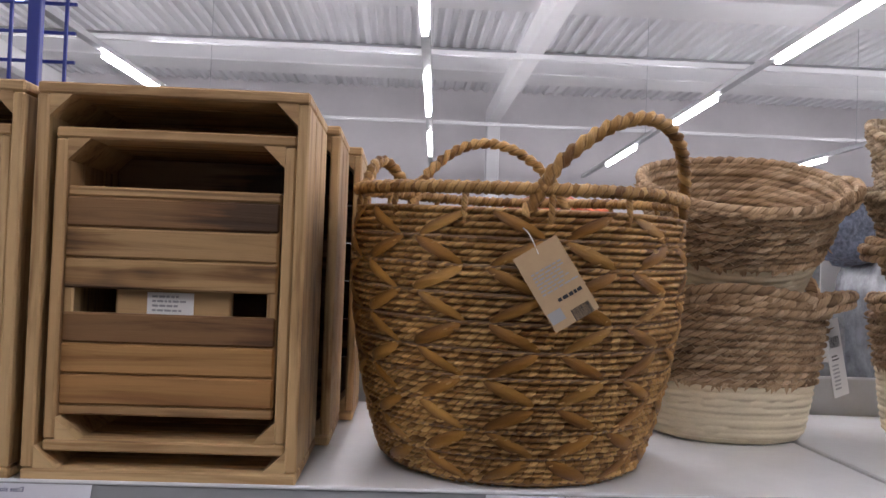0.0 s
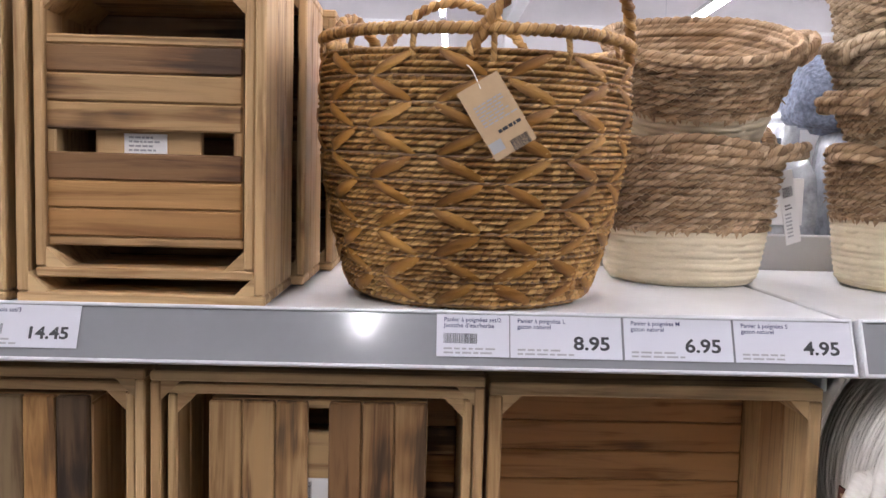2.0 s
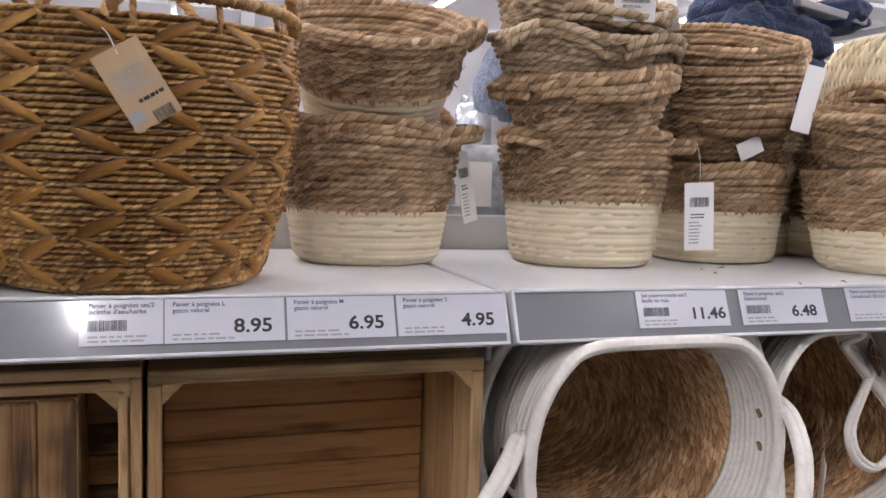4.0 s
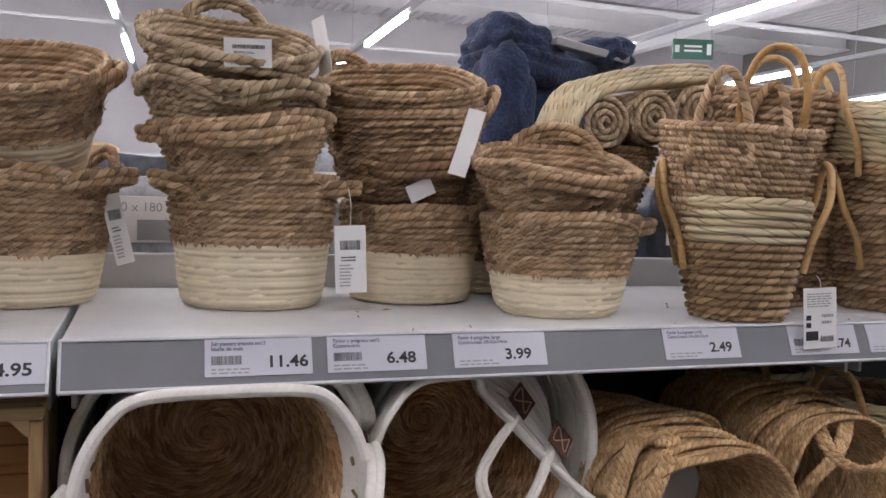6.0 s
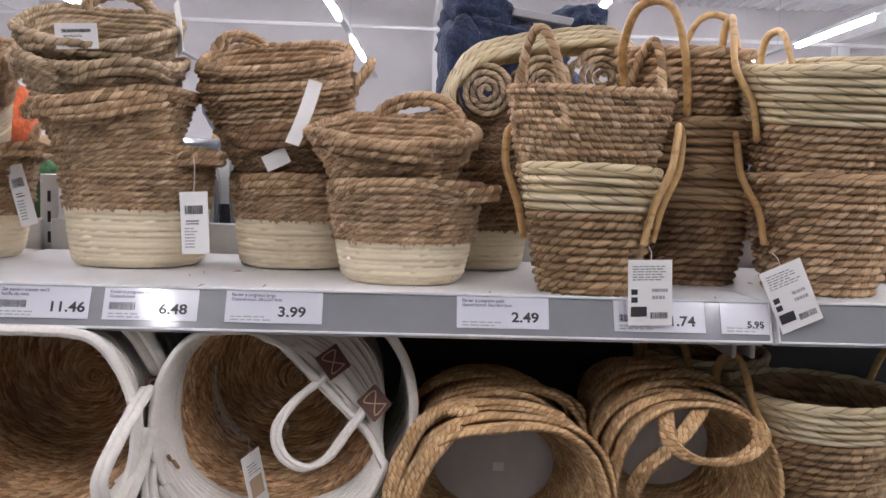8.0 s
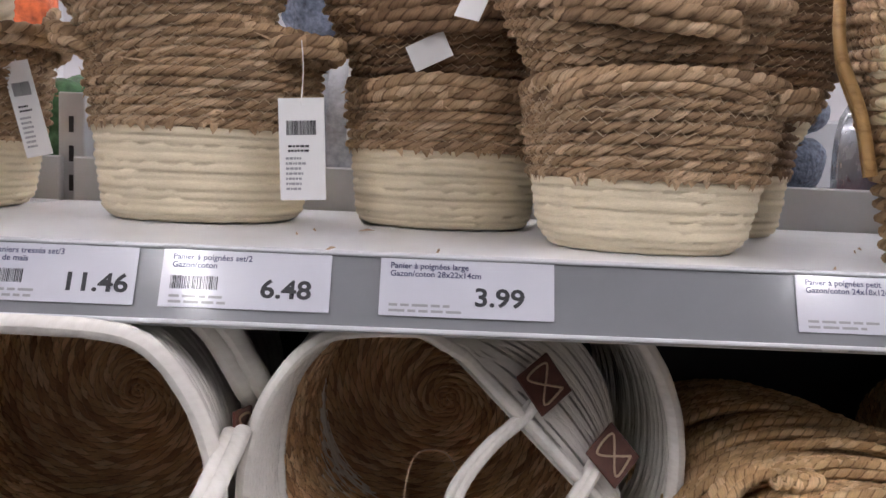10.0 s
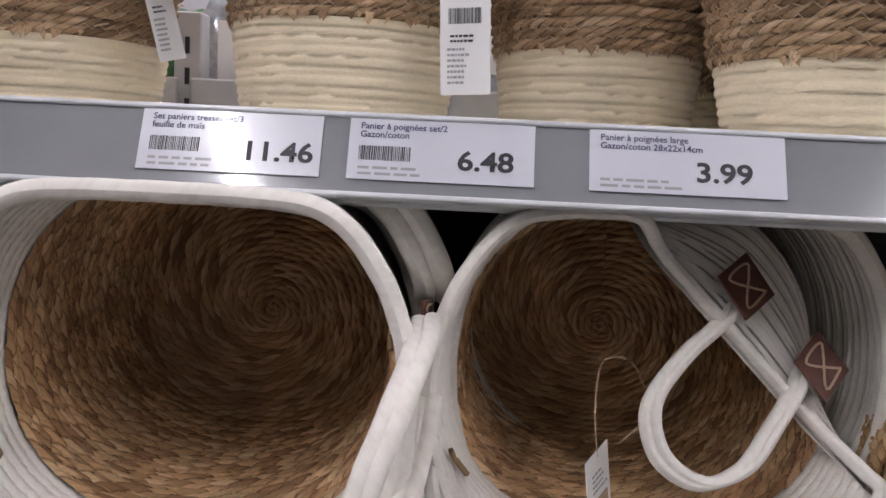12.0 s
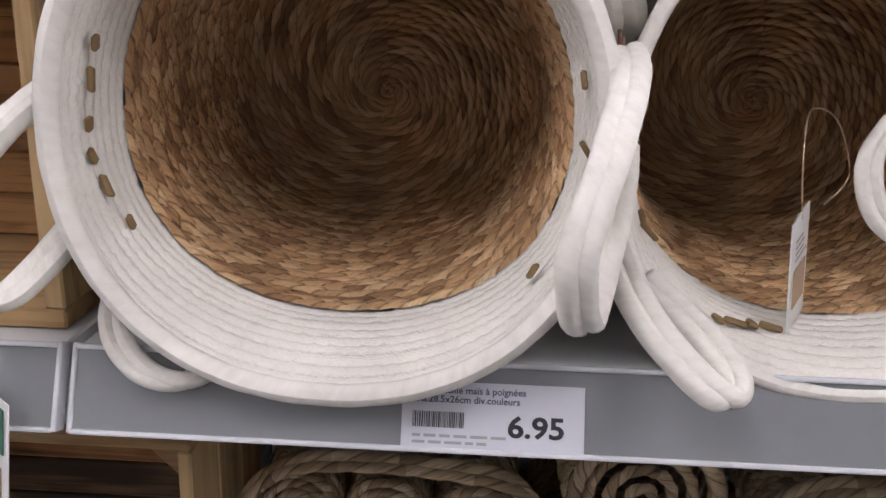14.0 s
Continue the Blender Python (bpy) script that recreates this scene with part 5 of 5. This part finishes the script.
for (x, z, ry, sd) in ((0.852, 1.348, -2, 18), (1.0, 1.345, -24, 19)):
    t = hang_tag(pose(x, -0.014, z, -3, ry, 0), 0.05, 0.074, "white product tag with black symbols hanging over the price strip", M_CARD, sd, 0.015, printed=False)
    lines(-0.02, -0.008, 0.036, 0.003, 6, sd, -0.0006, M_INK_GREY, t)
    box("symbol_block", (0.018, 0.0005, 0.011), (-0.013, -0.0006, -0.058), M_INK, t, bev=0)
    bars(0.0, -0.066, 0.02, 0.007, 12, sd, -0.0006, M_INK, t)
    for q in range(2):
        box("symbol", (0.007, 0.0005, 0.006), (-0.018, -0.0006, -0.036 - q * 0.009), M_INK, t, bev=0)
    lines(0.002, -0.036, 0.018, 0.008, 2, sd + 4, -0.0006, M_INK_GREY, t)

# ---- blue wire display panel ----
wp = thing("wire_panel", pose(-1.22, 0.47, TOP), "blue enamelled wire grid display panel", "wire panel")
for i in range(19):
    box("wire", (0.004, 0.004, 0.9), (-0.3 + i * 0.0355, 0, 0.45), M_BLUE, wp, bev=0)
for i in range(22):
    box("wire", (0.66, 0.004, 0.004), (0.02, 0.004, 0.04 + i * 0.0385), M_BLUE, wp, bev=0)
box("post", (0.017, 0.014, 0.92), (0.303, -0.008, 0.46), M_BLUE, wp)


# ---- goods on the far side ----
def fold_blanket(name, m, dims, mat, label, seed, category="blanket"):
    """A soft folded stack: rounded layers with sagging folds."""
    e = thing(name, m, label, category)
    w, d, h = dims
    n = 3
    for k in range(n):
        bm = bmesh.new()
        bmesh.ops.create_cube(bm, size=1.0)
        bmesh.ops.subdivide_edges(bm, edges=bm.edges, cuts=7, use_grid_fill=True)
        for v in bm.verts:
            c = v.co
            q = (abs(2 * c.x) ** 5 + abs(2 * c.y) ** 5 + abs(2 * c.z) ** 3) ** (1 / 5)
            if q > 1e-6:
                f = 1 / max(1.0, q ** 0.9)
                c *= f
            nz = noise.noise(Vector((c.x * 3 + seed, c.y * 3, c.z * 2 + k * 7)))
            v.co = Vector((c.x * w * (1 + 0.06 * nz), c.y * d, (c.z + k) * h / n * 1.02 + 0.018 * nz + 0.25 * h / n))
        for f in bm.faces:
            f.smooth = True
        part("fold", bm, mat, e)
    return e


def pillow(name, m, dims, mat, label, category, seed):
    bm = bmesh.new()
    bmesh.ops.create_icosphere(bm, subdivisions=4, radius=0.5)
    for v in bm.verts:
        c = v.co.normalized()
        p = 3.2
        k = (abs(c.x) ** p + abs(c.y) ** p + abs(c.z) ** p) ** (-1 / p)
        nz = noise.noise(c * 2.6 + Vector((seed, 0, 0))) * 0.16 + noise.noise(c * 7 + Vector((seed, 3, 0))) * 0.05
        v.co = Vector((c.x * k * dims[0] / 2, c.y * k * dims[1] / 2, c.z * k * dims[2] / 2)) * (1 + nz)
    for f in bm.faces:
        f.smooth = True
    me = bpy.data.meshes.new(name)
    bm.to_mesh(me)
    bm.free()
    me.materials.append(mat)
    ob = new(name, me)
    ob.matrix_basis = m
    return tagged(ob, label, category)


RS = TOP - 0.005
nb = thing("folded_blanket", pose(0.762, 0.64, RS + 0.192), "navy blue fleece blanket folded on a pile, corner peaked", "blanket")
for k, (at, rot, dm) in enumerate((((0, 0.02, 0.085), (0, 0, 4), (0.31, 0.24, 0.19)), ((-0.015, -0.01, 0.185), (0, 4, 2), (0.27, 0.22, 0.08)), ((-0.075, -0.02, 0.24), (0, 16, 0), (0.15, 0.18, 0.08)), ((-0.05, -0.01, 0.215), (0, 10, 4), (0.2, 0.2, 0.06)), ((0.13, -0.04, 0.228), (0, 0, 10), (0.1, 0.16, 0.06)), ((-0.1, -0.06, 0.11), (0, 0, 0), (0.11, 0.14, 0.24)))):
    p = pillow("fold", pose(*at, *rot), dm, M_NAVY, "", "", 20 + k)
    p.parent = nb
    p.matrix_basis = Matrix.Diagonal((0.86, 1, 1, 1)) @ p.matrix_basis
box("paper_band", (0.15, 0.03, 0.014), (0.065, -0.1, 0.225), M_INK_GREY, nb, rot=(0, 8, 0))
fold_blanket("folded_blanket", pose(0.76, 0.66, RS, 0, 0, 0), (0.32, 0.28, 0.2), M_SLATE, "slate grey fleece blanket folded underneath", 4)
pillow("plush_cushion", pose(-0.2, 0.62, RS + 0.075, 0, 0, 10), (0.2, 0.2, 0.15), M_ORANGE, "orange plush cushion on the far shelf", "cushion", 11)
pillow("plush_cushion", pose(-0.2, 0.64, RS + 0.22, 0, 0, 40), (0.18, 0.18, 0.14), M_ORANGE, "orange plush cushion piled on another", "cushion", 12)
pillow("plush_cushion", pose(-0.1, 0.7, RS + 0.08, 0, 0, 40), (0.14, 0.18, 0.16), M_GREENF, "dark green plush cushion", "cushion", 14)


def bag(m, dims, mat, label, seed, text=""):
    e = thing("packaged_blanket", m, label, "packaged textile", "bagged textiles on the far shelf")
    bm = bmesh.new()
    bmesh.ops.create_cube(bm, size=1.0)
    bmesh.ops.subdivide_edges(bm, edges=bm.edges, cuts=6, use_grid_fill=True)
    for v in bm.verts:
        c = v.co.copy()
        nz = noise.noise(c * 5 + Vector((seed, 0, 0))) * 0.06
        s = 1 - 0.12 * (abs(2 * c.z) ** 4)
        v.co = Vector((c.x * dims[0] * s, c.y * dims[1] * (s + nz), (c.z + 0.5) * dims[2] * (1 + nz * 0.5)))
    for f in bm.faces:
        f.smooth = True
    part("bag", bm, mat, e)
    box("paper_insert", (dims[0] * 0.8, 0.003, dims[2] * 0.45), (0, -dims[1] * 0.54, dims[2] * 0.6), M_CARD, e)
    if text:
        writing(text, 0.02, (-dims[0] * 0.32, -dims[1] * 0.56 - 0.003, dims[2] * 0.68), M_INK_GREY, e)
    box("picture_block", (dims[0] * 0.3, 0.002, dims[2] * 0.2), (0.0, -dims[1] * 0.56 - 0.002, dims[2] * 0.5), M_INK_GREY, e, bev=0)
    return e


bag(pose(0.1, 0.62, RS, 0, 0, 4), (0.26, 0.1, 0.16), M_BAG, "grey blanket in a clear bag with a printed insert", 1, "160 x 180 cm")
bag(pose(0.13, 0.78, RS, 0, 0, -4), (0.3, 0.1, 0.2), M_BAG_DARK, "dark grey blanket in a clear printed bag", 2)
bag(pose(0.4, 0.63, RS, 0, 0, 3), (0.26, 0.12, 0.22), M_BAG, "pale blue blanket in a clear bag", 3)
bag(pose(0.35, 0.78, RS, 0, 0, 3), (0.24, 0.12, 0.26), M_BAG, "pale grey blanket in a clear bag", 6)
bag(pose(-0.38, 0.66, RS, 0, 0, 3), (0.26, 0.12, 0.15), M_BAG_DARK, "charcoal blanket in a clear bag", 4)
bag(pose(1.15, 0.66, RS, 0, 0, 3), (0.3, 0.14, 0.18), M_BAG_DARK, "dark blue blanket in a clear bag", 5)
fl = pillow("fluffy_throw", pose(0.26, 0.64, RS + 0.27, 0, 20, 0), (0.1, 0.12, 0.12), M_SLATE, "fluffy grey throw on the far shelf", "throw", 17)


# ---- shelving across the hall ----
def far_gondola(x, y, w, h, seed):
    e = thing("far_gondola", pose(x, y, 0), "white shop gondola with mixed goods across the aisle", "shelving", "far gondolas")
    box("back", (w, 0.04, h), (0, 0.25, h / 2), M_SHELF, e)
    for z in (0.15, 0.55, 0.95, 1.3):
        if z < h:
            box("shelf", (w, 0.45, 0.03), (0, 0, z), M_SHELF, e)
    return e


MATS = (M_BAG, M_BAG_DARK, M_CARD, M_SLATE, M_ORANGE, M_REDF, M_SHELF, M_KRAFT, M_INK_GREY, M_WALLP)
for gi, (x, y, w, h) in enumerate(((-2.4, 2.6, 3.6, 1.55), (1.6, 2.7, 3.8, 1.5), (5.6, 2.7, 3.6, 1.5), (-1.6, 5.4, 4.5, 1.6), (3.4, 5.4, 4.5, 1.6), (0.0, 9.0, 9.0, 1.8), (6.6, 9.4, 4.0, 1.8), (-7.5, 6.0, 5.0, 1.7))):
    far_gondola(x, y, w, h, gi)
    rg = random.Random(gi)
    for z in (0.565, 0.965, 1.315):
        if z > h:
            continue
        px = x - w / 2 + 0.1
        while px < x + w / 2 - 0.2:
            bw = rg.uniform(0.16, 0.34)
            bh = rg.uniform(0.16, 0.3)
            ob = new("boxed_goods", box_mesh(round(bw, 2), 0.3, round(bh, 2), 0.012, rg.choice(MATS)))
            ob.matrix_basis = pose(px + bw / 2, y - 0.05, z + round(bh, 2) / 2, 0, 0, rg.uniform(-5, 5))
            tagged(ob, "packaged goods on a far shop shelf", "package", "packages on far shelves")
            px += bw + rg.uniform(0.02, 0.1)

# loose straw on the shelf boards
rg = random.Random(77)
V, F = [], []
for i in range(18):
    x, y = rg.uniform(-0.5, 1.2), rg.uniform(0.01, 0.2)
    a, ln, w = rg.uniform(0, 3.14), rg.uniform(0.004, 0.014), rg.uniform(0.0006, 0.0012)
    dx, dy = math.cos(a) * ln, math.sin(a) * ln
    q = len(V)
    V += [(x - dy * w / ln, y + dx * w / ln, TOP + 0.0006), (x + dy * w / ln, y - dx * w / ln, TOP + 0.0006), (x + dx, y + dy, TOP + 0.0015), (x + dx / 2, y + dy / 2, TOP + 0.003)]
    F += [[q, q + 1, q + 3], [q + 1, q + 2, q + 3], [q + 2, q, q + 3], [q, q + 2, q + 1]]
ob = new("straw_scraps", mesh_of("straw", V, F, None, False))
ob.data.materials.append(M_THREAD)
tagged(ob, "loose straw scraps fallen on the white shelf", "straw", "", "stuff")
